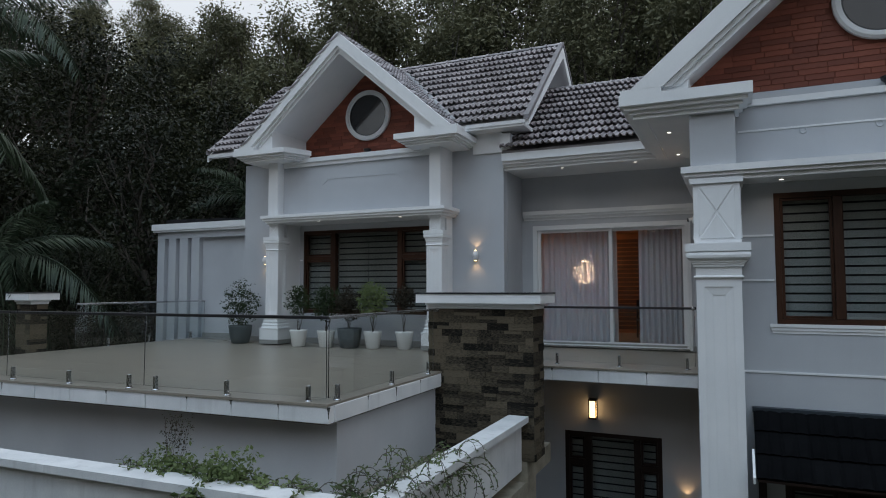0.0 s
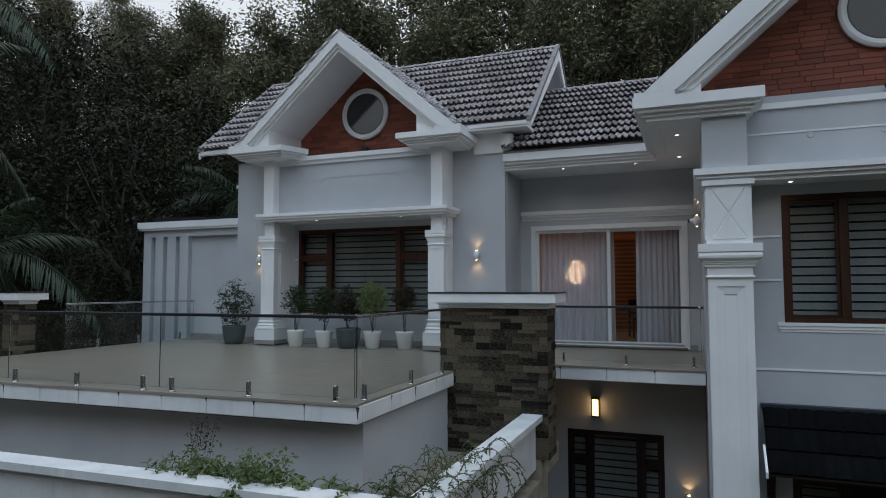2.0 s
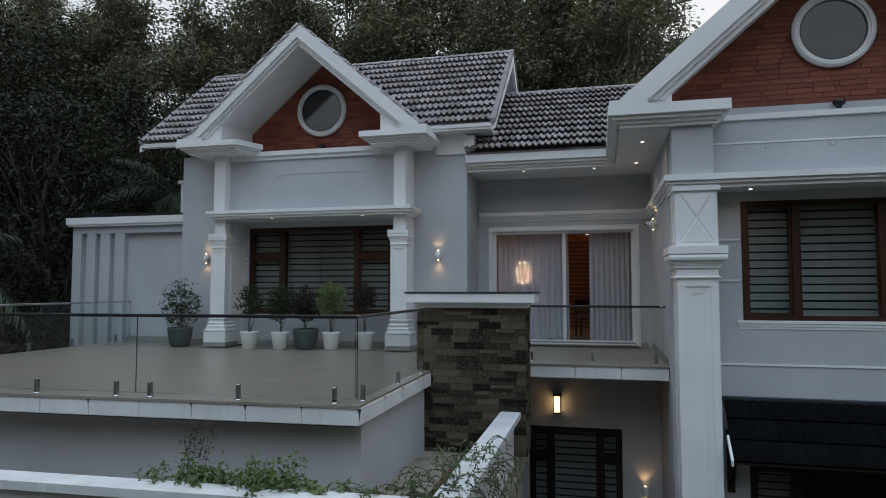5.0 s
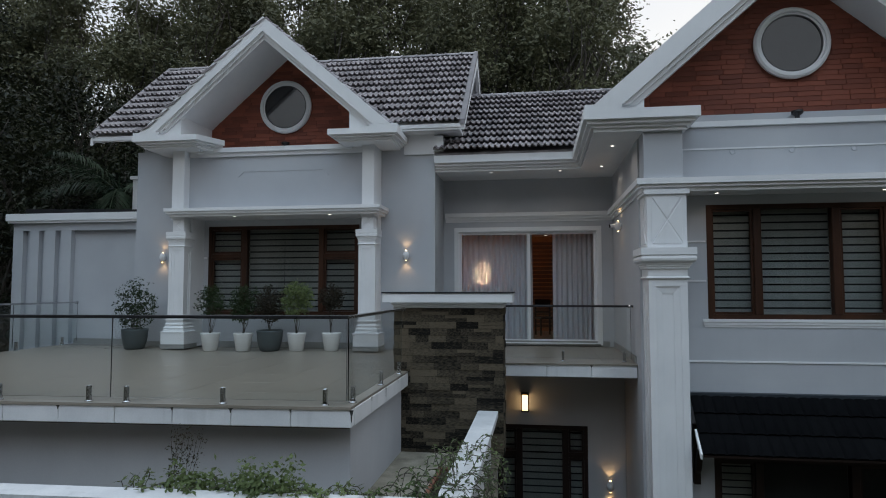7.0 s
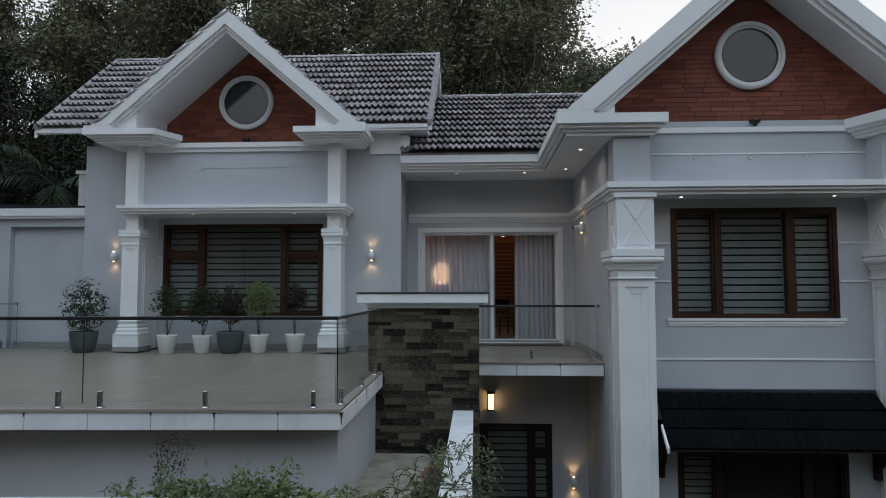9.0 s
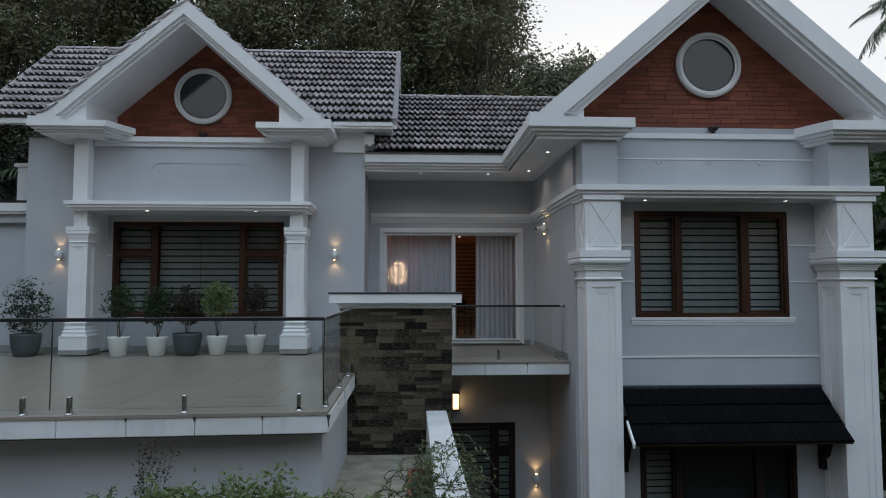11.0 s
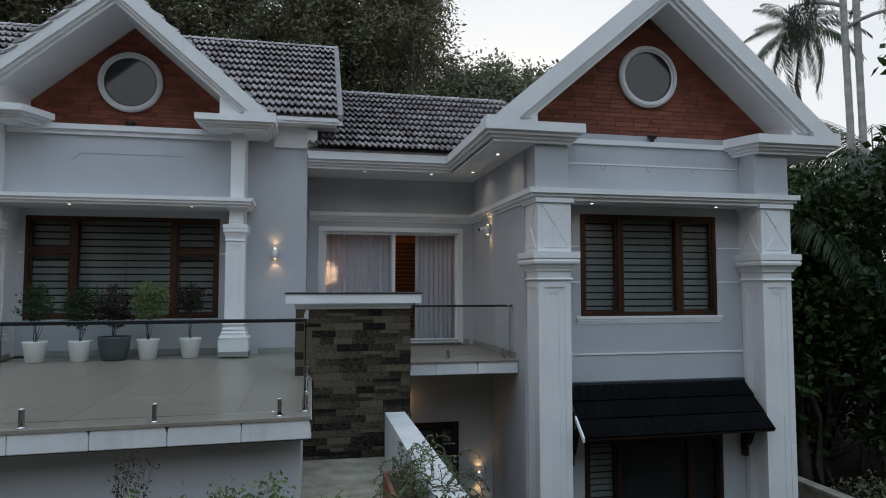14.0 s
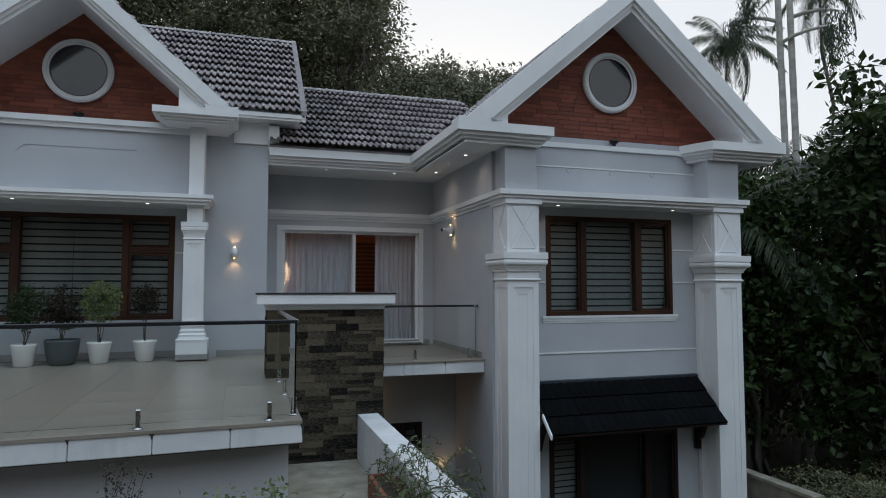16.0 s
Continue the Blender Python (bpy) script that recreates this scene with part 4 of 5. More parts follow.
# ---- terrace ----
TX0, TX1, TY0 = -12.9, -4.13, 6.05
SKEW = 2.45  # degrees by which the terrace front runs off the house front
bm = B()
box(bm, TX0, TX1 - 0.04, TY0 + 0.05, 12.66, 2.98, FLOOR - 0.03)
box(bm, TX0, -11.02, 12.66, 13.0, 2.98, FLOOR - 0.03)
structure("floor_terrace", bm, JOINT, "terrace slab with narrow grey tile joints", "floor")
floor_terrace = bpy.data.objects["floor_terrace"]
bm = B()
box(bm, -12.8, -4.24, 6.38, 12.6, GROUND_Z, 2.98)
structure("wall_terrace", bm, WALL, "plain grey plastered retaining wall under the terrace", "wall")
bm = B()
box(bm, -4.25, -0.5, 10.52, 13.7, 3.02, FLOOR - 0.03)
structure("floor_balcony", bm, JOINT, "balcony slab with narrow tile joints", "floor")
def terrace_edge(parent_name, label, x0, x1, y0, y1, along, step, z0, z1, skew=0.0):
    """Painted edge slabs laid end to end along a terrace border."""
    edge = thing(parent_name, label, "edging", ((x0 + x1) / 2, (y0 + y1) / 2, z0))
    edge["kind"] = "structure"
    edge.matrix_basis = pose(x1, y0, 0) @ pose(0, 0, 0, 0, 0, skew) @ pose(-x1, -y0, 0) @ edge.matrix_basis
    cx, cy = (x0 + x1) / 2, (y0 + y1) / 2
    a, b = (x0, x1) if along == "x" else (y0, y1)
    n = max(1, round((b - a) / step))
    rng = random.Random(round(a * 7))
    for i in range(n):
        u0, u1 = a + (b - a) * i / n + 0.003, a + (b - a) * (i + 1) / n - 0.003
        bm = B()
        if along == "x":
            box(bm, u0 - cx, u1 - cx, y0 - cy, y1 - cy, 0, z1 - z0, 0.008)
        else:
            box(bm, x0 - cx, x1 - cx, u0 - cy, u1 - cy, 0, z1 - z0, 0.008)
        slab = part("edge_slab", bm, EDGE, edge)
        if rng.random() < 0.75:
            w0, dr = rng.uniform(0.012, 0.03), rng.uniform(0.04, 0.14)
            top = z1 - z0
            q = [(-w0, top - 0.004), (w0, top - 0.004), (w0 * 0.35, top - dr * 0.5), (w0 * 0.2, top - dr), (-w0 * 0.15, top - dr * 0.9), (-w0 * 0.4, top - dr * 0.4)]
            bm = B()
            if along == "x":
                prism(bm, [(u1 - cx + a0, b0) for a0, b0 in q], y0 - cy - 0.002, y0 - cy + 0.002, "y")
            else:
                prism(bm, [(u1 - cy + a0, b0) for a0, b0 in q], x1 - cx - 0.002, x1 - cx + 0.002, "x")
            part("rain_stain", bm, STAIN, slab, "dark rain stain at a joint")


terrace_edge("trim_terrace_edge_front", "white painted edge slabs with dark rain stains", TX0, TX1, TY0, TY0 + 0.12, "x", 0.68, 3.0, 3.195, SKEW)
terrace_edge("trim_terrace_edge_side", "white painted edge slabs along the terrace side", TX1 - 0.12, TX1, TY0 + 0.124, 9.08, "y", 0.75, 3.0, 3.195)
terrace_edge("trim_balcony_edge", "white painted balcony edge with a stained joint", -3.5, -0.51, 10.45, 10.57, "x", 0.72, 2.99, 3.195)
terrace_edge("trim_terrace_edge_left", "white painted edge slabs on the far terrace side", TX0 - 0.12, TX0 - 0.002, TY0, 12.95, "y", 0.75, 3.0, 3.195)


def lay_tiles(floor, x0, x1, y0, y1, size, z):
    me = {}
    rng = random.Random(3)
    nx, ny = math.ceil((x1 - x0) / size), math.ceil((y1 - y0) / size)
    for i in range(nx):
        for j in range(ny):
            a, b = x0 + i * size, min(x1, x0 + (i + 1) * size)
            c, d = y0 + j * size, min(y1, y0 + (j + 1) * size)
            key = (round(b - a, 2), round(d - c, 2))
            if key not in me:
                me[key] = mesh_of("floor_tile", box(B(), 0.0015, b - a - 0.0015, 0.0015, d - c - 0.0015, 0, 0.028, 0.0015), FLOORTILE)
            piece("floor_tile", me[key], floor, pose(a, c, z - 0.028 + rng.uniform(-0.0006, 0.0006)))


lay_tiles(floor_terrace, TX0 + 0.01, TX1 - 0.005, TY0 - 0.012, 11.8, 0.8, FLOOR - 0.027)
y_far = TY0 - math.tan(radians(SKEW)) * (TX1 - TX0)
part("border_strip", prism(B(), [(TX1 - 0.006, TY0 - 0.014), (TX0 + 0.01, TY0 - 0.014), (TX0 + 0.01, y_far - 0.012)], FLOOR - 0.06, FLOOR - 0.0275, "z"), FLOORTILE, floor_terrace, "beige border tiles along the edge")
part("border_bed", prism(B(), [(TX1 - 0.05, TY0 + 0.05), (TX0, TY0 + 0.05), (TX0, y_far + 0.06)], 2.98, FLOOR - 0.061, "z"), JOINT, floor_terrace)
lay_tiles(floor_terrace, TX0 + 0.01, -4.26, 11.803, 12.44, 0.8, FLOOR - 0.027)
lay_tiles(bpy.data.objects["floor_balcony"], -4.24, -0.505, 10.43, 13.69, 0.8, FLOOR - 0.027)
bm = B()
for a, b, y in ((-11.02, -9.9, 12.432), (-5.15, -4.25, 12.432), (-9.3, -5.75, 12.642), (-4.2, -0.6, 13.682)):
    box(bm, a, b, y, y + 0.02, FLOOR - 0.03, FLOOR + 0.09)
box(bm, -0.52, -0.5, 10.6, 13.66, FLOOR - 0.03, FLOOR + 0.09)
box(bm, -4.25, -4.232, 12.45, 13.66, FLOOR - 0.03, FLOOR + 0.09)
box(bm, -12.9, -11.04, 12.98, 13.0, FLOOR - 0.03, FLOOR + 0.09)
structure("baseboard", bm, SKIRT, "grey tile skirting along the foot of the walls", "skirting")


# ---- stone clad pillars ----
def stone_pillar(name, x0, x1, y0, y1, z0, z1):
    p = thing(name, "pillar clad in split brown and grey slate with a white cap", "pillar", ((x0 + x1) / 2, (y0 + y1) / 2, z0), "stone pillars flanking the terrace")
    p["kind"] = "structure"
    sx, sy, h = (x1 - x0) / 2, (y1 - y0) / 2, z1 - z0
    part("core", box(B(), -sx + 0.025, sx - 0.025, -sy + 0.025, sy - 0.025, 0, h), GROUT, p)
    rng = random.Random(11)
    unit = mesh_of("stone", box(B(), -0.5, 0.5, -0.5, 0.5, -0.5, 0.5, 0.025), STONE)
    rows = round(h / 0.102)
    rh = h / rows
    for r in range(rows):
        for face in range(4):
            length = 2 * (sx if face in (0, 2) else sy)
            u = -length / 2 - rng.random() * 0.15
            while u < length / 2 - 0.02:
                w = rng.choice((0.2, 0.27, 0.34, 0.42))
                a, b = max(u, -length / 2), min(u + w, length / 2)
                if length / 2 - b < 0.08:
                    b = length / 2
                u = b if b > u else u + w
                if b - a < 0.05:
                    continue
                proud = rng.uniform(0.0, 0.016)
                c = (a + b) / 2
                place = [(c, -sy + 0.012 - proud / 2, 0), (sx - 0.012 + proud / 2, c, 90), (c, sy - 0.012 + proud / 2, 180), (-sx + 0.012 - proud / 2, c, 90)][face]
                m = pose(place[0], place[1], (r + 0.5) * rh, 0, rng.uniform(-0.5, 0.5), place[2]) @ Matrix.Diagonal((b - a - 0.002, 0.03 + proud, rh - 0.002, 1))
                if rng.random() < 0.3:
                    for dz, dy in ((-0.25, 0.0), (0.25, rng.uniform(-0.006, 0.006))):
                        piece("stone", unit, p, m @ pose(0, dy * 12, dz) @ Matrix.Diagonal((1, 1, 0.48, 1)))
                else:
                    piece("stone", unit, p, m)
    bm = B()
    ring_of(bm, -sx, sx, -sy, sy, [(-0.2, h), (0.0, h), (0.015, h + 0.01), (0.015, h + 0.05), (0.04, h + 0.06), (0.04, h + 0.09), (0.15, h + 0.09), (0.15, h + 0.225), (-0.2, h + 0.225)])
    box(bm, -sx + 0.15, sx - 0.15, -sy + 0.15, sy - 0.15, h, h + 0.222)
    part("cap", bm, WHITE, p, "white moulded cap")
    part("cap_slab", box(B(), -sx - 0.165, sx + 0.165, -sy - 0.165, sy + 0.165, h + 0.226, h + 0.25, 0.004), CAPSLATE, p, "thin polished black cap slab")


stone_pillar("pillar_1", -4.36, -2.67, 9.1, 9.62, 2.0, 4.19)
stone_pillar("pillar_2", -13.5, -13.06, 8.5, 8.85, GROUND_Z, 4.19)


# ---- glass railings ----
def railing(name, label, a, b, z0, z1, joints, spigots, dark, ends=0.0):
    """A frameless glass railing from a to b in plan: panes between joints, clamps at spigots (metres along), a handrail."""
    a, b = Vector(a), Vector(b)
    d = b - a
    turn = math.degrees(math.atan2(d.y, d.x))
    r = thing(name, label, "railing", (a.x, a.y, z0), "frameless glass railings", turn)
    r["kind"] = "structure"
    L, h = d.length, z1 - z0
    for u, v in zip(joints, joints[1:]):
        pane = part("pane", box(B(), u + 0.004, v - 0.004, -0.006, 0.006, 0.05, h - 0.02, 0.002), GLASS, r)
        pane.visible_shadow = False
        edge = box(B(), v - 0.0045, v - 0.001, -0.0062, 0.0062, 0.05, h - 0.02)
        part("glass_edge", edge, RAILDARK, r, "dark green polished glass edge")
    bm = B()
    box(bm, -ends, L, -0.024, 0.024, h - 0.03, h + 0.008, 0.006)
    part("handrail", bm, RAILDARK if dark else STEEL, r, "dark metal handrail" if dark else "steel handrail")
    bm = B()
    revolve(bm, [(0.045, 0.0), (0.045, 0.012), (0.03, 0.014), (0.03, 0.018)], 14)
    base_me = mesh_of("flange", bm, STEEL)
    bm = B()
    box(bm, -0.021, 0.021, -0.028, -0.012, 0.018, 0.18, 0.004)
    box(bm, -0.021, 0.021, 0.012, 0.028, 0.018, 0.18, 0.004)
    box(bm, -0.021, 0.021, -0.028, 0.028, 0.018, 0.05, 0.004)
    clamp_me = mesh_of("clamp", bm, STEEL)
    for s in spigots:
        c = piece("clamp", clamp_me, r, pose(s, 0, 0))
        piece("flange", base_me, c, pose(0, 0, 0))
    return r


Z_RAIL0, Z_RAIL1 = FLOOR - 0.027, 4.19
railing("railing_front", "frameless glass railing with a dark handrail on the terrace edge", (-12.8, 5.752), (-4.19, 6.12), Z_RAIL0, Z_RAIL1,
        (0.0, 3.27, 5.88, 8.6), (0.4, 1.5, 2.45, 3.4, 4.52, 5.62, 6.07, 7.2, 8.36), True)
railing("railing_side", "frameless glass railing returning to the stone pillar", (-4.2, 6.12), (-4.2, 9.0), Z_RAIL0, Z_RAIL1, (0.02, 2.8), (0.2, 1.5, 2.62), False)
railing("railing_left", "frameless glass railing on the far terrace side", (-12.8, 9.3), (-12.8, 12.94), Z_RAIL0, Z_RAIL1, (0.0, 1.8, 3.66), (0.8, 1.9, 3.2), False)
railing("railing_balcony", "frameless glass railing across the small balcony", (-3.4, 10.78), (-0.52, 10.78), Z_RAIL0, Z_RAIL1, (0.0, 2.84), (0.65, 1.68, 2.72), True)


def rail_bracket(x, y, z, turn):
    k = thing("rail_bracket", "round steel wall bracket holding a handrail end", "bracket", (x, y, z), "handrail brackets", turn)
    part("rose", revolve(B(), [(0.035, 0), (0.035, 0.01), (0.014, 0.014), (0.014, 0.06)], 14), STEEL, k)
    bm = B()
    bmesh.ops.create_uvsphere(bm, u_segments=12, v_segments=8, radius=0.034, matrix=pose(0, 0, 0.06))
    part("knuckle", bm, STEEL, k)
    k.matrix_basis = pose(x, y, z) @ pose(0, 0, 0, 90, 0, turn)


rail_bracket(-4.2, 9.075, 4.17, 0)
rail_bracket(-0.515, 10.78, 4.18, -90)
rail_bracket(-12.8, 12.945, 4.18, 0)


# ---- planter parapet and path ----
bm = B()
sweep(bm, [(-0.3, 1.86), (-0.11, 1.86), (-0.11, 2.49), (-0.075, 2.51), (-0.075, 2.535), (-0.03, 2.56), (0.0, 2.565), (0.0, 2.65), (-0.3, 2.65)],
      [(-12.5, 4.35), (-2.75, 4.72), (-2.75, 9.09)])
structure("wall_parapet", bm, PARAPET, "white weathered planter parapet with a flat top", "parapet")
bm = B()
prism(bm, [(-12.5, 4.47), (-2.87, 4.84), (-2.87, 5.02), (-12.5, 4.65)], GROUND_Z, 1.86, "z")
structure("wall_parapet_base", bm, WALL, "grey plastered wall under the parapet", "wall")
bm = B()
box(bm, -4.3, -3.05, 5.02, 9.1, 1.7, 2.0)
box(bm, -12.5, -4.3, 5.02, 6.38, 1.7, 2.0)
box(bm, -4.3, -2.78, 9.1, 10.4, 1.7, 1.99)
box(bm, -4.26, -2.8, 6.4, 9.6, GROUND_Z, 1.7)
structure("floor_path", bm, CONCRETE, "worn concrete path between terrace and planter", "path")


def trough(x0, x1, y0, y1):
    t = thing("planter_trough", "terracotta planter trough filled with soil along the parapet", "planter", ((x0 + x1) / 2, (y0 + y1) / 2, 2.0), "planter troughs")
    sx, sy = (x1 - x0) / 2, (y1 - y0) / 2
    bm = B()
    box(bm, -sx, -sx + 0.05, -sy, sy, 0, 0.4, 0.006)
    box(bm, sx - 0.05, sx, -sy, sy, 0, 0.4, 0.006)
    box(bm, -sx + 0.05, sx - 0.05, -sy, -sy + 0.05, 0, 0.4, 0.006)
    box(bm, -sx + 0.05, sx - 0.05, sy - 0.05, sy, 0, 0.4, 0.006)
    part("wall", bm, CLAY, t)
    part("soil", box(B(), -sx + 0.05, sx - 0.05, -sy + 0.05, sy - 0.05, 0.0, 0.36), SOIL, t, "dark potting soil")


trough(-3.32, -3.05, 5.3, 6.9)
trough(-9.5, -3.45, 5.03, 5.4)


# ---- awning ----
def awning():
    a = thing("awning", "black shingled lean-to awning over the lower window", "awning", (1.96, 10.08, 2.05))
    a["kind"] = "structure"
    top, bot = (-0.06, 0.76), (-0.86, 0.02)
    bm = B()
    prism(bm, [(top[0], top[1] - 0.03), (bot[0], bot[1] - 0.03), (bot[0], bot[1]), (top[0], top[1])], -1.74, 1.74, "x")
    part("deck", bm, DARKWOOD, a)
    d = Vector((0, bot[0] - top[0], bot[1] - top[1]))
    L = d.length
    v = -d.normalized()
    u = Vector((1, 0, 0))
    base = Matrix((u, v, u.cross(v))).transposed().to_4x4()
    rows, cols = 3, 11
    tw = 3.5 / cols
    bm = B()
    prof = [(0, 0.0), (0.1, 0.02), (0.35, 0.032), (0.5, 0.01), (0.62, 0.03), (0.9, 0.022), (1.0, 0.0)]
    lo = [bm.verts.new((q * tw, 0, h + 0.022)) for q, h in prof]
    hi = [bm.verts.new((q * tw, L / rows * 1.03, h * 0.5 + 0.002)) for q, h in prof]
    bt = [bm.verts.new((q * tw, 0.0, 0.0)) for q, h in prof]
    for i in range(len(prof) - 1):
        bm.faces.new((lo[i], lo[i + 1], hi[i + 1], hi[i]))
        bm.faces.new((bt[i], bt[i + 1], lo[i + 1], lo[i]))
    me = mesh_of("shingle", bm, AWNING)
    rng = random.Random(2)
    for r in range(rows):
        for c in range(cols):
            p = Vector((-1.75, bot[0], bot[1])) + v * (r * L / rows) + u * (c * tw)
            piece("shingle", me, a, Matrix.Translation(p) @ base @ pose(0, 0, rng.uniform(0, 0.004)))
    part("flashing", box(B(), -1.76, 1.76, -0.09, 0.02, 0.73, 0.80, 0.006), FLASHING, a, "black metal flashing against the wall")
    bm = B()
    mid = (bot[0] + 0.4 * (top[0] - bot[0]), bot[1] + 0.4 * (top[1] - bot[1]))
    prism(bm, [(mid[0], mid[1] - 0.06), (bot[0], bot[1] - 0.06), (bot[0] - 0.01, bot[1] + 0.02), (mid[0], mid[1] + 0.01)], -1.79, -1.76, "x")
    part("end_trim", bm, UPVC, a, "pale end trim strip")
    for x in (-1.66, 1.75):
        bm = B()
        box(bm, x - 0.05, x + 0.05, -0.09, 0.0, -0.62, 0.3, 0.006)
        prism(bm, [(-0.09, -0.45), (-0.09, -0.3), (-0.25, -0.02), (-0.5, 0.25), (-0.6, 0.25), (-0.6, 0.16), (-0.33, -0.06), (-0.18, -0.38)], x - 0.04, x + 0.04, "x")
        part("bracket", bm, DARKWOOD, a, "curved dark wooden bracket")


awning()


# ---- lamps ----
def wall_sconce(x, y, z, turn, lit=1.0):
    s = thing("wall_sconce", "white oval wall light shining up and down", "wall light", (x, y, z), "up and down wall lights", turn)
    bm = B()
    prof = []
    for k in range(9):
        t = k / 8
        prof.append((0.016 + 0.05 * math.sin(math.pi * (0.04 + 0.92 * t)), -0.1 + 0.2 * t))
    revolve(bm, prof, 16, 0, -0.075, 0)
    shade = part("shade", bm, UPVC, s)
    part("back_plate", box(B(), -0.035, 0.035, -0.03, 0.0, -0.05, 0.05, 0.006), UPVC, s)
    for zz in (0.104, -0.104):
        part("lens", revolve(B(), [(0.017, -0.003), (0.017, 0.003)], 12, 0, -0.075, zz), BULB, shade, "glowing warm lens")
    for up in (1, -1):
        ld = bpy.data.lights.new("sconce_beam", "SPOT")
        ld.energy, ld.color, ld.spot_size, ld.spot_blend, ld.shadow_soft_size = 2.2 * lit, (1.0, 0.60, 0.27), radians(105), 0.6, 0.02
        lo = new("sconce_beam", ld)
        lo.matrix_basis = pose(x, y, z, 0, 0, turn) @ pose(0, -0.075, 0.112 * up, 180 if up > 0 else 0, 0, 0)
    return s


wall_sconce(-10.32, 12.45, 5.18, 0, 0.8)
wall_sconce(-4.85, 12.45, 5.18, 0)
wall_sconce(-0.5, 12.2, 5.71, -90, 0.8)
wall_sconce(-0.82, 12.1, 0.74, 0, 1.2)


def lantern(x, y, z):
    s = thing("wall_lantern", "square glowing wall lantern with a dark frame", "wall light", (x, y, z))
    part("glass", box(B(), -0.055, 0.055, -0.13, -0.02, -0.15, 0.15, 0.006), LANTERN, s, "glowing frosted glass")
    bm = B()
    box(bm, -0.075, 0.075, -0.15, 0.0, 0.15, 0.18, 0.004)
    box(bm, -0.075, 0.075, -0.15, 0.0, -0.18, -0.15, 0.004)
    for xx in (-0.065, 0.065):
        box(bm, xx - 0.008, xx + 0.008, -0.148, -0.132, -0.15, 0.15)
    box(bm, -0.07, 0.07, -0.018, 0.0, -0.15, 0.15)
    part("frame", bm, RAILDARK, s)
    ld = bpy.data.lights.new("lantern_light", "POINT")
    ld.energy, ld.color, ld.shadow_soft_size = 0.5, (1.0, 0.62, 0.28), 0.06
    new("lantern_light", ld).location = (x, y - 0.22, z)


lantern(-2.41, 12.1, 2.28)


def downlight(x, y, z, watts=3.0):
    d = thing("downlight", "small round recessed ceiling spotlight", "downlight", (x, y, z), "soffit downlights")
    rim = part("rim", revolve(B(), [(0.045, -0.004), (0.045, 0.0), (0.03, 0.002)], 16), UPVC, d)
    part("lens", revolve(B(), [(0.028, -0.0065), (0.028, -0.0045)], 14), SPOTGLOW, rim, "bright round lens")
    ld = bpy.data.lights.new("downlight_beam", "SPOT")
    ld.energy, ld.color, ld.spot_size, ld.spot_blend, ld.shadow_soft_size = watts, (1.0, 0.84, 0.68), radians(150), 1.0, 0.03
    new("downlight_beam", ld).location = (x, y, z - 0.012)


for x, y, z in ((-8.38, 11.82, 6.003), (-6.32, 11.82, 6.003), (-3.09, 12.72, 6.938), (-1.66, 12.72, 6.938), (-0.85, 12.35, 6.938), (-0.85, 10.5, 6.938), (0.64, 9.78, 5.981), (3.06, 9.78, 5.981)):
    downlight(x, y, z - 0.003, 7.0 if z > 6.5 else 2.0)


def gable_spot(x, y, z):
    s = thing("gable_spotlight", "small black spotlight on the gable band", "spotlight", (x, y, z), "gable spotlights")
    part("body", revolve(B(), [(0.035, 0.0), (0.035, 0.04), (0.085, 0.075), (0.092, 0.12), (0.07, 0.125)], 14), RAILDARK, s)
    part("bracket", box(B(), -0.025, 0.025, -0.01, 0.11, -0.02, 0.03, 0.004), RAILDARK, s)


gable_spot(-7.63, 12.66, 7.60)
gable_spot(1.94, 9.99, 7.165)
for x in (0.93, 1.81, 2.71):
    r = thing("frieze_rosette", "small round plaster rosette on the frieze", "ornament", (x, 9.9, 6.65), "frieze rosettes")
    bm = B()
    revolve(bm, [(0.048, 0.0), (0.048, 0.008), (0.04, 0.012), (0.034, 0.006), (0.01, 0.006)], 18)
    ob = part("disc", bm, WALL, r)
    ob.matrix_basis = pose(0, 0, 0, 90, 0, 0)


def chandelier(x, y, z):
    c = thing("chandelier", "glittering warm crystal chandelier hanging in the room", "chandelier", (x, y, z))
    part("rod", tube(B(), [(0, 0, 0.25), (0, 0, 6.0 - z)], [0.012, 0.012]), STEEL, c)
    rng = random.Random(8)
    bm = B()
    bmesh.ops.create_icosphere(bm, subdivisions=1, radius=0.012)
    me = mesh_of("crystal", bm, CRYSTAL)
    ring = part("ring", revolve(B(), [(0.27, 0.2), (0.28, 0.21), (0.28, 0.24), (0.27, 0.25)], 24), STEEL, c)
    for k in range(150):
        t, p = rng.uniform(0, 6.28), rng.uniform(-1, 1)
        rr = 0.31 * math.sqrt(1 - p * p) * rng.random() ** 0.4
        piece("crystal", me, ring, pose(rr * math.cos(t), rr * math.sin(t), 0.31 * p))


chandelier(-3.69, 17.6, 4.92)


def room_chair(x, y, turn):
    c = thing("dining_chair", "dark wooden dining chair in the lit room", "chair", (x, y, FLOOR), "room chairs", turn)
    part("seat", box(B(), -0.22, 0.22, -0.22, 0.22, 0.43, 0.48, 0.01), DARKWOOD, c)
    bm = B()
    box(bm, -0.2, 0.2, 0.19, 0.22, 0.75, 0.95, 0.008)
    box(bm, -0.2, 0.2, 0.19, 0.22, 0.58, 0.63, 0.008)
    part("backrest", bm, DARKWOOD, c)
    for sx in (-1, 1):
        for sy in (-1, 1):
            part("leg", box(B(), sx * 0.2 - 0.02, sx * 0.2 + 0.02, sy * 0.2 - 0.02, sy * 0.2 + 0.02, 0.0, 0.95 if sy > 0 else 0.43, 0.004), DARKWOOD, c)


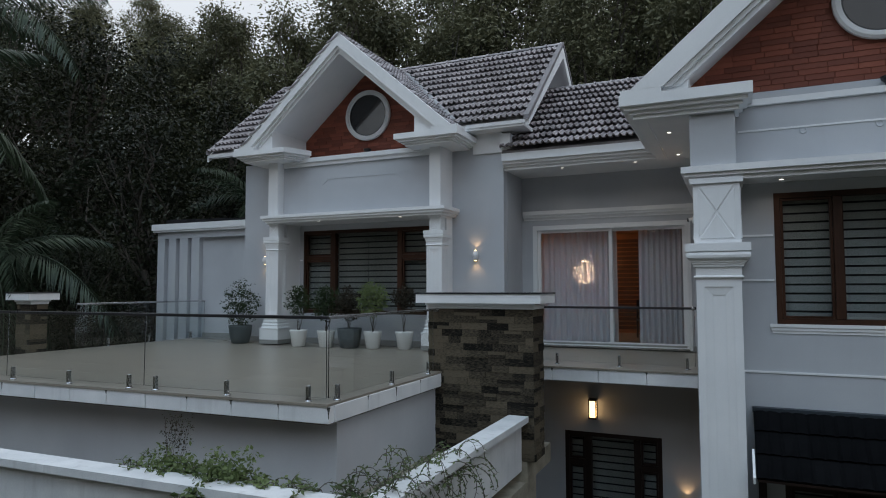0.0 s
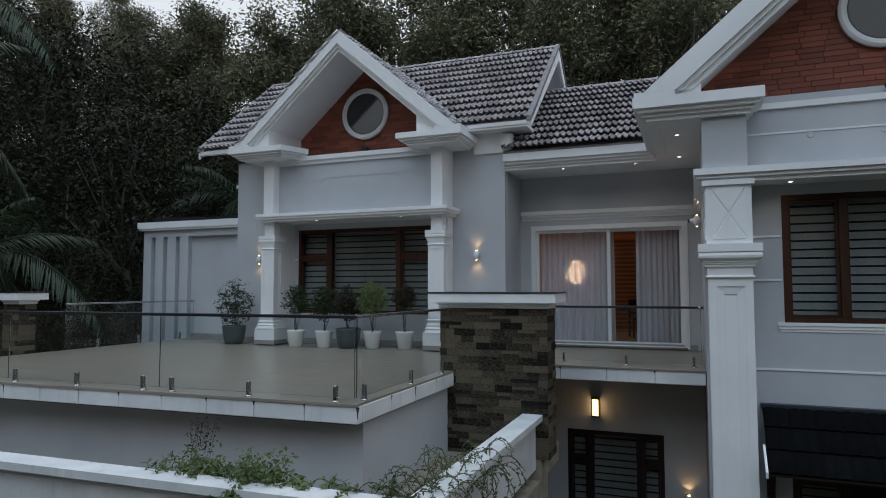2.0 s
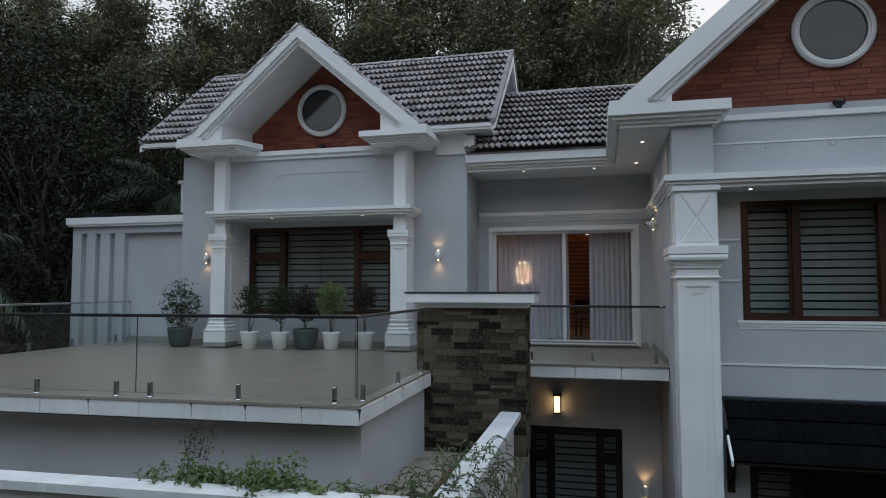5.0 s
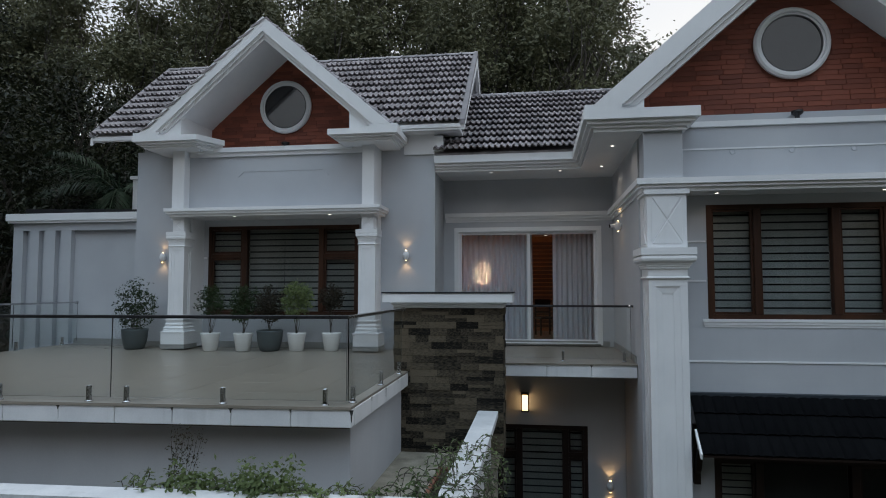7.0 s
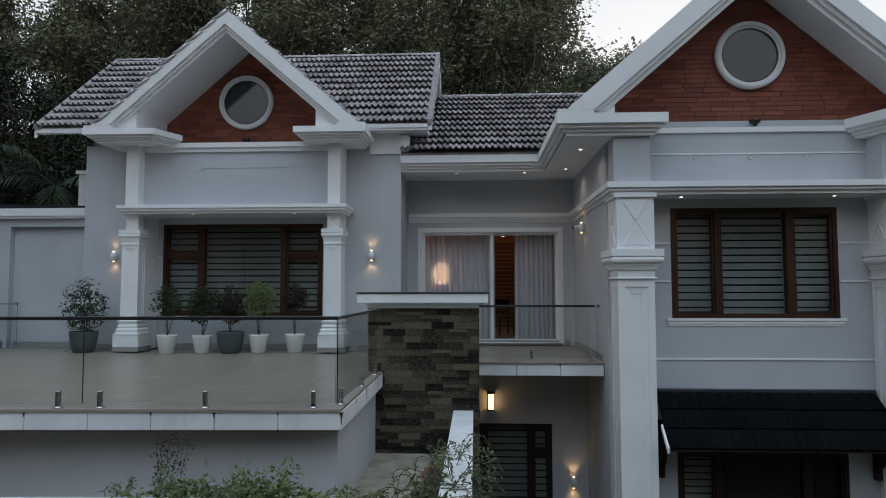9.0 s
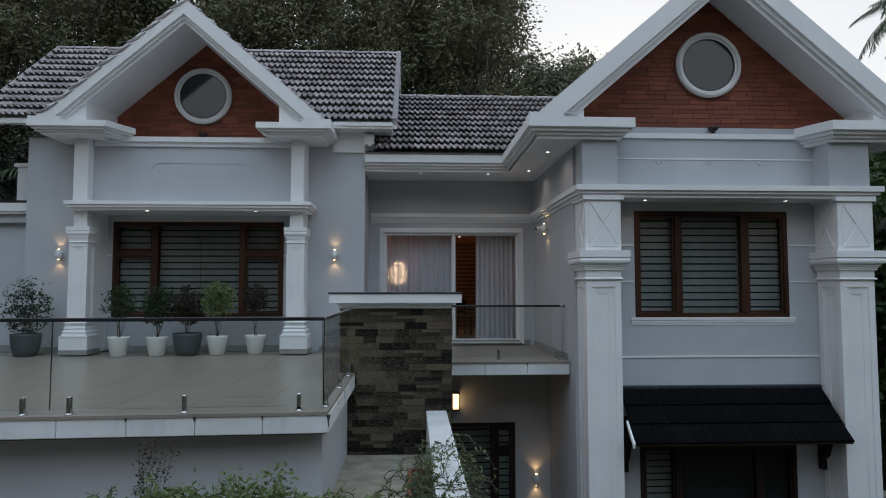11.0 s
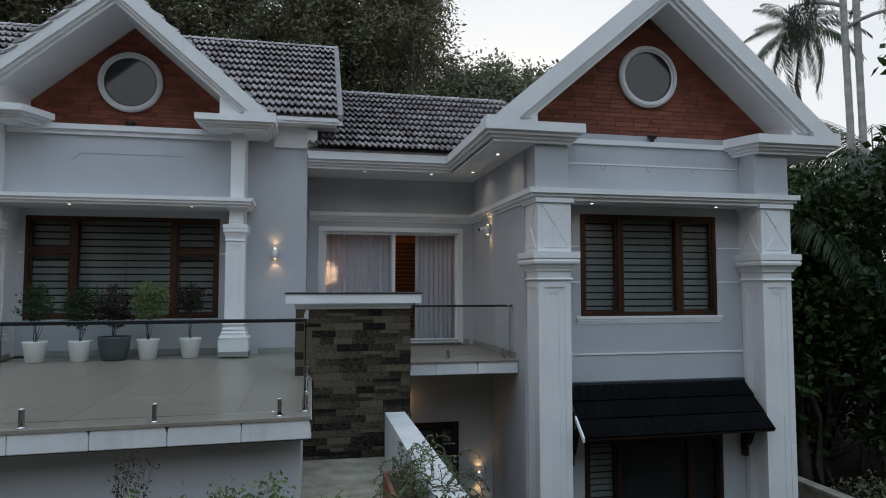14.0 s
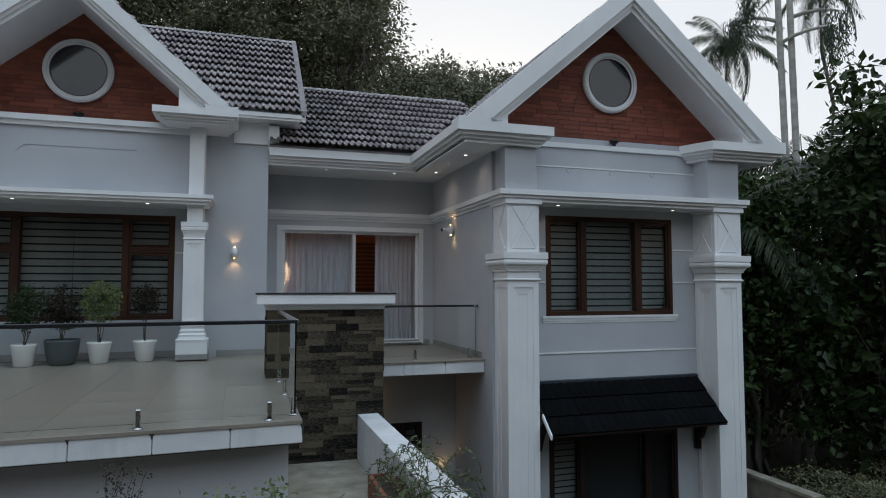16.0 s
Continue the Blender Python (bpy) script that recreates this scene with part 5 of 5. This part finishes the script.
room_chair(-1.95, 16.6, 20)
bm = B()
for i in range(21):
    box(bm, -3.1, -0.6, 18.34, 18.37, FLOOR + 0.1 + i * 0.12, FLOOR + 0.19 + i * 0.12)
structure("trim_room_panelling", bm, WALNUT, "dark slatted wooden panelling on the room wall", "panelling")

for x, y in ((-1.98, 17.2), (-1.9, 17.8)):
    d = thing("room_downlight", "small bright spotlight in the warm room ceiling", "downlight", (x, y, 5.997), "room ceiling spots")
    part("rim", revolve(B(), [(0.06, -0.005), (0.06, 0.0), (0.045, 0.002)], 16), UPVC, d)
    part("lens", revolve(B(), [(0.045, -0.009), (0.045, -0.006)], 14), SPOTGLOW, d, "bright round lens")


def security_camera(x, y, z, turn):
    s = thing("security_camera", "small white bullet camera with a dark lens", "camera", (x, y, z), turn=turn)
    part("foot", tube(B(), [(0, 0, 0), (0, -0.03, 0)], [0.04, 0.04], 12), UPVC, s)
    part("arm", tube(B(), [(0, -0.02, 0), (0, -0.07, 0.0), (0, -0.09, 0.03)], [0.014] * 3, 8), UPVC, s)
    part("body", tube(B(), [(0, -0.06, 0.05), (0, -0.2, 0.03)], [0.035, 0.035], 12), UPVC, s)
    part("lens", tube(B(), [(0, -0.2, 0.03), (0, -0.225, 0.026)], [0.036, 0.032], 12), CAPSLATE, s, "black lens hood")


security_camera(-0.5, 12.38, 5.70, -90)

# pipes on the outer side of the wing
for z in (2.32, 1.72):
    q = thing("drain_pipe", "short white drain pipe poking from the side wall", "pipe", (4.4, 9.85, z), "side drain pipes")
    part("pipe", tube(B(), [(-0.02, 0, 0), (0.14, 0, 0), (0.17, -0.01, -0.02), (0.18, -0.01, -0.06)], [0.035] * 4, 10), UPVC, q)
    part("collar", tube(B(), [(0.02, 0, 0), (0.05, 0, 0)], [0.045, 0.045], 10), UPVC, q)


# ---- plants ----
class Leaves:
    """Gathers leaf blades into one mesh."""

    def __init__(self):
        self.v, self.f = [], []

    def blade(self, p, along, normal, length, width):
        along, side = along.normalized(), along.cross(normal)
        if side.length < 1e-4:
            side = along.orthogonal()
        side.normalize()
        k = len(self.v)
        up = side.cross(along)
        self.v += [p, p + along * length * 0.45 + side * width * 0.5, p + along * length - up * length * 0.12, p + along * length * 0.45 - side * width * 0.5]
        self.f.append((k, k + 1, k + 2, k + 3))

    def clump(self, c, r, n, size, rng, flat=0.7, ratio=0.5):
        for _ in range(n):
            d = Vector((rng.gauss(0, 0.5), rng.gauss(0, 0.5), rng.gauss(0, 0.5) * flat))
            out = Vector((d.x + rng.gauss(0, 0.5), d.y + rng.gauss(0, 0.5), d.z * 0.5 + rng.gauss(0, 0.5) - 0.2))
            if out.length < 0.01:
                out = Vector((1, 0, 0))
            nm = Vector((d.x * 1.5 + rng.gauss(0, 0.2), d.y * 1.5 + rng.gauss(0, 0.2), d.z * 1.3 + 0.45 + rng.gauss(0, 0.2)))
            s = size * rng.uniform(0.6, 1.25)
            self.blade(c + d * r, out, nm, s, s * ratio)

    def mesh(self, name, material):
        me = bpy.data.meshes.new(name)
        me.from_pydata(self.v, [], self.f)
        me.materials.append(material)
        return me


def bent(a, b, rng, n=5, wob=0.08):
    a, b = Vector(a), Vector(b)
    L = (b - a).length
    return [a.lerp(b, i / n) + (Vector((rng.gauss(0, 1), rng.gauss(0, 1), rng.gauss(0, 0.4))) * wob * L if 0 < i < n else Vector()) for i in range(n + 1)]


def make_tree(label, seed, h, r, z0, clumps, leaves, size, leaf_mat, bark, clump_r=0.75, trunk_r=0.16, ratio=0.5, group="hillside trees", stems=1):
    rng = random.Random(seed)
    t = thing("tree", label, "tree", (0, 0, 0), group)
    bm = B()
    tops = []
    for k in range(stems):
        lean = Vector((rng.gauss(0, 0.05) * h, rng.gauss(0, 0.05) * h, h * 0.9))
        pts = bent((rng.gauss(0, 0.25) * (stems > 1), rng.gauss(0, 0.25) * (stems > 1), -0.4), lean, rng, 7, 0.018)
        tube(bm, pts, [trunk_r * (1 - 0.8 * i / 7) for i in range(8)], 8)
        tops.append(pts)
    part("trunk", bm, bark, t)
    bm = B()
    lv = Leaves()
    for i in range(clumps):
        pts = tops[i % stems]
        a = rng.uniform(0, 2 * math.pi)
        u = rng.random() ** 0.8
        z = z0 + (h - z0) * u
        wide = r * (0.55 + 0.45 * math.sin(math.pi * min(1, 0.15 + u * 0.85))) * (1 - 0.45 * u * u)
        q = wide * math.sqrt(rng.uniform(0.08, 1)) * rng.uniform(0.8, 1.15)
        k = min(6, max(1, int((z / h) * 6)))
        c = Vector((pts[k].x + q * math.cos(a), pts[k].y + q * math.sin(a), z + rng.gauss(0, 0.3)))
        if i % 3 == 0:
            limb = bent(pts[max(1, k - 1)], c, rng, 4, 0.07)
            tube(bm, limb, [trunk_r * 0.34 * (1 - 0.8 * j / 4) + 0.006 for j in range(5)], 5)
        lv.clump(c, clump_r * rng.uniform(0.6, 1.3), int(leaves * rng.uniform(0.6, 1.3)), size, rng, 0.75, ratio)
    part("branch_work", bm, bark, t)
    ob = new("crown", lv.mesh("crown", leaf_mat))
    ob.parent = t
    return t


def plant_copies(src, places):
    first = True
    for x, y, z, s, a in places:
        m = pose(x, y, z, 0, 0, a) @ Matrix.Scale(s, 4)
        if first:
            src.matrix_basis = m
            first = False
        else:
            ob = copy_thing(src, pose(x, y, z, 0, 0, a))
            ob.scale = (s, s, s)


rng = random.Random(21)
tall = [make_tree("tall slender rubber tree with a loose grey-green crown", 31 + i, 15.5, 2.9, 4.0, 105, 150, 0.2, LEAF, BARK, 0.82, ratio=0.46) for i in range(3)]
dense = [make_tree("broad evergreen tree with dense foliage, coloured dark for its inner shade", 51 + i, 10.5, 3.4, 0.9, 125, 130, 0.17, LEAFDARK, BARK, 0.9, 0.2, 0.42, group="dark trees beside the house") for i in range(2)]

spots = [[], [], []]
k = 0
for row, (y, step) in enumerate(((24.5, 3.0), (29.5, 3.6), (36.0, 5.5))):
    x = -46.0 + row * 1.3
    while x < -1.6 + row * 0.9:
        px, py = x + rng.gauss(0, 0.7), y + rng.gauss(0, 0.9)
        spots[k % 3].append((px, py, ground_height(px, py) - 0.1, rng.uniform(0.9, 1.14) * (1.0 if px > -14 else max(0.75, 1.0 + (px + 14) * 0.0135)), rng.uniform(0, 360)))
        k += 1
        x += step * rng.uniform(0.8, 1.2)
for i, (px, py) in enumerate(((-0.9, 25.3), (-0.4, 28.6), (0.4, 33.0), (-3.2, 26.6), (-2.2, 31.0))):
    spots[i % 3].append((px, py, ground_height(px, py) - 0.1, 1.05, 77 * i))
for src, pl in zip(tall, spots):
    plant_copies(src, pl)
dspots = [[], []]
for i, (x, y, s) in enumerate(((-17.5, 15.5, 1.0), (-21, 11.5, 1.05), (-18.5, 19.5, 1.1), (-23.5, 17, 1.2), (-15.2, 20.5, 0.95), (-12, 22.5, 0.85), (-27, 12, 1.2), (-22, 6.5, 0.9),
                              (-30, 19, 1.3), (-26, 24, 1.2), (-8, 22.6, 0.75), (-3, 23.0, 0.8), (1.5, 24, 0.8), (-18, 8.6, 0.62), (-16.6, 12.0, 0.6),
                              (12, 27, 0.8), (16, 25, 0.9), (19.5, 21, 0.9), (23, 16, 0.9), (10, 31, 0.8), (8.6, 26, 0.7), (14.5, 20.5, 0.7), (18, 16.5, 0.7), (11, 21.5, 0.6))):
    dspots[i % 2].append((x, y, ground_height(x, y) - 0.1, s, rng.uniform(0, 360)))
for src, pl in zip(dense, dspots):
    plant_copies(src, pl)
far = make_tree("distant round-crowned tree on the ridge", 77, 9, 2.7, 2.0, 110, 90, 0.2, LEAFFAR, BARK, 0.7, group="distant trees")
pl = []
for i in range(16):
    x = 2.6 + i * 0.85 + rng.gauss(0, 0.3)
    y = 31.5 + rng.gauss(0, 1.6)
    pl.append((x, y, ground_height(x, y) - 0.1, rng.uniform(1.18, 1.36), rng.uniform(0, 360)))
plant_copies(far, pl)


def frond_mesh(seed, length, droop, n, leaf, name="frond"):
    """A feather palm frond that arches and hangs; it starts at the origin and runs along +x."""
    rng = random.Random(seed)
    lv = Leaves()
    pts = []
    for i in range(n + 1):
        t = i / n
        pts.append(Vector((length * (t - 0.12 * droop * t * t), 0.05 * math.sin(3 * t), length * (0.42 * t - (0.42 + droop) * t * t * 0.9))))
    for i in range(2, n + 1):
        t = i / n
        p, d = pts[i], (pts[i] - pts[i - 1]).normalized()
        L = leaf * (0.5 + 1.1 * math.sin(math.pi * min(1, 0.12 + 0.83 * t))) * 0.8
        for sg in (-1, 1):
            out = d * 0.55 + Vector((0, sg, 0)) * 0.8 + Vector((0, 0, -0.45 - 0.4 * rng.random()))
            lv.blade(p, out + Vector((rng.gauss(0, 0.08), rng.gauss(0, 0.08), 0)), Vector((0, 0, 1)), L * rng.uniform(0.85, 1.1), 0.05)
    k = len(lv.v)
    w = 0.025
    for i, p in enumerate(pts):
        ww = w * (1 - 0.85 * i / n)
        lv.v += [p + Vector((0, -ww, 0)), p + Vector((0, 0, ww)), p + Vector((0, ww, 0))]
    for i in range(n):
        a = k + 3 * i
        lv.f += [(a, a + 3, a + 4, a + 1), (a + 1, a + 4, a + 5, a + 2)]
    return lv.mesh(name, LEAFPALM)


FRONDS = [frond_mesh(5, 3.9, 0.55, 70, 0.8), frond_mesh(6, 3.7, 0.95, 66, 0.75), frond_mesh(7, 3.5, 0.2, 64, 0.75)]


def palm(x, y, z, crown, seed, count=16, scale=1.0, bark=None, label="coconut palm with long drooping feathery fronds"):
    rng = random.Random(seed)
    p = thing("palm", label, "palm", (x, y, z), "coconut palms")
    h = crown - z
    pts = bent((0, 0, -0.2), (rng.gauss(0, 0.3), rng.gauss(0, 0.3), h), rng, 6, 0.015)
    part("trunk", tube(B(), pts, [0.17 - 0.012 * i for i in range(7)], 10), bark or BARK, p)
    for i in range(count):
        a = 360 * i * 0.382 + rng.uniform(-12, 12)
        lift = 42 - 85 * (i / count) + rng.uniform(-8, 8)
        me = FRONDS[2 if i < count * 0.3 else (0 if i < count * 0.7 else 1)]
        piece("frond", me, p, Matrix.Translation(pts[-1]) @ pose(0, 0, 0, 0, 0, a) @ pose(0, 0, 0, 0, -lift, 0) @ Matrix.Scale(scale * rng.uniform(0.9, 1.1), 4))


palm(-18.6, 7.6, -0.3, 9.4, 1, 17)
palm(-17.2, 9.8, -0.3, 5.2, 2, 14, 0.85)
palm(-15.8, 18.2, -0.3, 7.6, 3, 15, 0.85)
palm(-12.6, 20.4, -0.3, 8.6, 4, 15, 0.8)
palm(-20.5, 14.0, -0.3, 6.2, 5, 14)
palm(24.8, 33.0, -0.3, 20.2, 6, 28, 0.9)
palm(33.5, 33.0, -0.3, 25.5, 7, 22, 0.95)
palm(-25.5, 13.8, 2.6, 14.9, 11, 18, 1.3)
palm(7.4, 12.8, -0.3, 5.9, 8, 16, 0.8)
palm(11.2, 13.0, -0.3, 7.2, 9, 16, 0.8)
palm(8.0, 18.5, -0.3, 6.6, 10, 15, 0.8)
palm(12.6, 15.2, -0.3, 8.4, 12, 18, 0.85)


def pale_palm(x, y, h, seed):
    """A ringed pale trunk with curved arms carrying hanging strands."""
    rng = random.Random(seed)
    p = thing("fishtail_palm", "tall pale ringed palm trunk with hanging strands", "palm", (x, y, -0.3), "pale palms")
    n = 60
    pts = [Vector((0.12 * math.sin(i * 0.05 + seed), 0.0, h * i / n)) for i in range(n + 1)]
    part("trunk", tube(B(), pts, [(0.105 - 0.0004 * i) * (1.07 if i % 3 == 0 else 1.0) for i in range(n + 1)], 12), PALEBARK, p)
    lv = Leaves()
    for zz, ang in ((h * 0.76, -45 + rng.uniform(-25, 25)), (h * 0.80, 135 + rng.uniform(-25, 25)), (h * 0.9, -45 + rng.uniform(-30, 30))):
        a = radians(ang)
        d = Vector((math.cos(a), math.sin(a), 0))
        arm = [Vector((0, 0, zz)) + d * (1.15 * t) + Vector((0, 0, 0.5 * t - 0.35 * t * t)) for t in (0, 0.3, 0.6, 0.9, 1.1)]
        part("arm", tube(B(), arm, [0.06, 0.055, 0.05, 0.045, 0.03], 8), PALEBARK, p)
        for _ in range(46):
            q = arm[-1] + Vector((rng.gauss(0, 0.13), rng.gauss(0, 0.13), 0))
            L = rng.uniform(0.7, 1.5)
            for j in range(12):
                lv.blade(q + Vector((rng.gauss(0, 0.02), rng.gauss(0, 0.02), -L * j / 12)), Vector((rng.gauss(0, 0.4), rng.gauss(0, 0.4), -1)), Vector((rng.gauss(0, 1), rng.gauss(0, 1), 0)), 0.14, 0.035)
    ob = new("strand", lv.mesh("strand", LEAFPALM))
    ob.parent = p
    tagged(ob, "dark hanging strands", kind="stuff")
    for i in range(7):
        piece("frond", FRONDS[i % 3], p, pose(0, 0, h, 0, -25, 360 * i / 7))


pale_palm(9.86, 13.75, 15.5, 1)
pale_palm(10.2, 13.6, 16.5, 2)

near = [make_tree("leafy roadside tree with broad green leaves", 91 + i, 9.6, 2.5, 0.5, 125, 62, 0.26, LEAFBROAD, BARK, 0.75, 0.13, 0.6, group="broad-leaved trees beside the wing", stems=3) for i in range(2)]
plant_copies(near[0], [(10.2, 10.6, -0.3, 1.0, 20), (13.5, 13.0, -0.3, 1.05, 140), (8.3, 20.0, -0.3, 0.85, 80), (16.5, 9.0, -0.3, 1.0, 250), (12.0, 18.0, -0.3, 0.9, 33), (7.4, 17.5, -0.3, 0.8, 70), (9.0, 23.0, -0.3, 0.9, 170), (13.0, 23.5, -0.3, 1.0, 190)])
plant_copies(near[1], [(12.3, 8.4, -0.3, 1.0, 60), (8.0, 12.6, -0.3, 0.78, 200), (9.6, 15.6, -0.3, 0.8, 10), (15.5, 15.5, -0.3, 1.0, 300), (20.0, 13.0, -0.3, 1.1, 120)])


def hedge():
    rng = random.Random(4)
    lv = Leaves()
    for i in range(420):
        x, y = rng.uniform(5.95, 10.5), rng.uniform(7.0, 10.6)
        z = 0.5 + 0.25 * noise.noise(Vector((x * 0.8, y * 0.8, 2)))
        lv.clump(Vector((x, y, z)), 0.22, 16, 0.07, rng, 0.6, 0.6)
        lv.clump(Vector((x, y, z * 0.4)), 0.3, 8, 0.09, rng, 1.0, 0.6)
    ob = new("hedge", lv.mesh("hedge", LEAFPALE))
    tagged(ob, "low pale grey-green ground-cover hedge", "hedge", kind="stuff")


hedge()
bm = B()
box(bm, 5.62, 5.8, 9.2, 20.0, GROUND_Z, 0.52)
box(bm, 5.58, 5.84, 9.16, 20.0, 0.52, 0.6, 0.01)
structure("wall_boundary", bm, CONCRETE, "low grey boundary wall beside the wing", "wall")


# ---- potted shrubs ----
def potted(x, y, kind, seed, height, crown, leafmat, label, tall=1.15):
    rng = random.Random(seed)
    t = thing("potted_shrub", label, "potted plant", (x, y, FLOOR - 0.026), "terrace pots")
    big = kind == "grey"
    s, sz = (1.34, 1.3) if big else (0.99, 1.13)
    prof = [(0.125, 0.0), (0.14, 0.01), (0.185, 0.27), (0.198, 0.305), (0.198, 0.325), (0.18, 0.325), (0.165, 0.28)]
    if big:
        prof = [(0.125, 0.0), (0.145, 0.012), (0.172, 0.1), (0.188, 0.19), (0.194, 0.27), (0.2, 0.3), (0.2, 0.325), (0.182, 0.325), (0.168, 0.28)]
    pot = part("pot", revolve(B(), [(r * s, z * sz) for r, z in prof], 28), POTGREY if big else POTWHITE, t, "slate grey pot" if big else "white pot")
    part("soil", revolve(B(), [(0.165 * s, 0.27 * sz), (0.168 * s, 0.286 * sz)], 20), SOIL, pot, "dark soil")
    lv = Leaves()
    top = 0.28 * sz
    cz = top + height - crown
    for i in range(6):
        a = rng.uniform(0, 6.28)
        q = rng.uniform(0.1, 0.6) * crown
        e = Vector((q * math.cos(a), q * math.sin(a), cz + rng.uniform(-0.5, 0.6) * crown))
        part("stem", tube(B(), bent((rng.gauss(0, 0.015), rng.gauss(0, 0.015), top - 0.02), e, rng, 5, 0.022), [0.007, 0.006, 0.005, 0.004, 0.003, 0.002], 5), BARK, t)
    for i in range(230 if crown > 0.3 else 150):
        d = Vector((rng.gauss(0, 1), rng.gauss(0, 1), rng.gauss(0, 1))).normalized() * crown * rng.random() ** 0.4
        d.z *= tall
        lv.clump(Vector((0, 0, cz)) + d * rng.uniform(0.9, 1.08), 0.05, 10, 0.05, rng, 0.8, 0.6)
    ob = new("leaves", lv.mesh("leaves", leafmat))
    ob.parent = t


potted(-10.58, 11.85, "grey", 1, 1.0, 0.44, LEAFPOT, "rounded shrub with small leaves in a grey pot", 1.25)
potted(-8.79, 11.69, "white", 2, 0.97, 0.29, LEAFPOT, "small clipped shrub in a white pot")
potted(-8.10, 11.74, "white", 3, 1.0, 0.34, LEAFPOT, "small clipped shrub in a white pot")
potted(-7.57, 11.84, "grey", 4, 0.9, 0.32, LEAFRED, "dark reddish shrub in a wide grey pot")
potted(-7.02, 11.89, "white", 5, 1.06, 0.33, VINE, "bright green clipped shrub in a white pot")
potted(-6.32, 12.0, "white", 6, 1.02, 0.25, LEAFRED, "sparse reddish shrub in a white pot")


# ---- vines on the parapet ----
def vines():
    rng = random.Random(17)
    lv, bm = Leaves(), B()
    def strand(p, d, n, step, leaf, hang):
        pts = [Vector(p)]
        d = Vector(d).normalized()
        for i in range(n):
            d = (d + Vector((rng.gauss(0, 0.22), rng.gauss(0, 0.22), rng.gauss(0, 0.12) - hang * (i / n)))).normalized()
            q = pts[-1] + d * step
            if -12.5 < q.x < -2.76 and 4.73 < q.y < 5.02 and q.z < 2.66:
                q.z = 2.67
            pts.append(q)
            for _ in range(2):
                lv.blade(q, Vector((rng.gauss(0, 1), rng.gauss(0, 1), rng.gauss(0, 0.5))), Vector((rng.gauss(0, 0.4), rng.gauss(0, 0.4), 1)), leaf * rng.uniform(0.6, 1.2), leaf * 0.45)
        tube(bm, pts, [0.004] * len(pts), 4)
    for i in range(120):
        x = -3.0 - 3.0 * rng.random() ** 1.1
        strand((x, rng.uniform(5.05, 5.3), 2.4), (rng.gauss(0, 0.5), -0.4 + rng.gauss(0, 0.4), 1), rng.randint(6, 12), 0.045, 0.07, 0.5)
    for i in range(90):
        strand((rng.uniform(-3.2, -2.85), 5.1 + 1.7 * rng.random() ** 1.2, 2.42), (0.5 + rng.gauss(0, 0.4), rng.gauss(0, 0.5), 1), rng.randint(9, 17), 0.055, 0.055, 0.6)
    for x in (-5.35, -4.75, -4.45):
        for _ in range(34):
            c = Vector((x + rng.gauss(0, 0.11), 5.0 + rng.gauss(0, 0.1), 2.66 + abs(rng.gauss(0, 0.09))))
            lv.clump(c, 0.07, 11, 0.055, rng, 0.8, 0.6)
    for x in (-4.72, -4.66):
        for _ in range(26):
            c = Vector((x + rng.gauss(0, 0.07), 4.70 - abs(rng.gauss(0, 0.03)), 2.62 - abs(rng.gauss(0, 0.16))))
            lv.clump(c, 0.06, 7, 0.07, rng, 1.0, 0.6)
    part_ob = new("vine", lv.mesh("vine", VINE))
    tagged(part_ob, "trailing green vines spilling over the planter parapet", "vine", kind="stuff")
    st = new("vine_stems", mesh_of("vine_stems", bm, BARK))
    tagged(st, "thin brown vine stems arching over the parapet", "vine", kind="stuff")
    w = thing("weed", "dry feathery weed standing in the planter", "weed", (0, 0, 0))
    lv = Leaves()
    for i in range(9):
        a = Vector((-5.72 + rng.gauss(0, 0.05), 5.3, 2.4))
        b = a + Vector((0.12 + rng.gauss(0, 0.06), rng.gauss(0, 0.05), 0.55 + rng.random() * 0.25))
        pts = bent(a, b, rng, 5, 0.03)
        part("stem", tube(B(), pts, [0.0022] * 6, 4), BARK, w)
        for p in pts[2:]:
            lv.clump(p, 0.05, 12, 0.028, rng, 1.3, 0.6)
    ob = new("leaves", lv.mesh("leaves", LEAFRED))
    ob.parent = w


vines()


def fallen_leaves():
    rng = random.Random(9)
    lv = Leaves()
    for _ in range(70):
        x, y = rng.uniform(-12.4, -10.2), 12.35 - abs(rng.gauss(0, 0.45))
        a = rng.uniform(0, 6.28)
        lv.blade(Vector((x, y, FLOOR - 0.02 + rng.uniform(0, 0.006))), Vector((math.cos(a), math.sin(a), 0.1)), Vector((rng.gauss(0, 0.2), rng.gauss(0, 0.2), 1)), rng.uniform(0.04, 0.09), 0.03)
    tagged(new("fallen_leaves", lv.mesh("fallen_leaves", LEAFRED)), "dry fallen leaves scattered on the terrace tiles", "leaves", kind="stuff")


fallen_leaves()

# ---- brick pieces of the two gables ----
lay_bricks(gable_1, -7.62, (2.66, slope_1), 7.47, 10.09, 12.75, (-7.655, 8.525), 0.592)
lay_bricks(gable_2, 1.94, (3.2, slope_2), 7.14, 10.06, 10.1, (1.92, 8.405), 0.578)
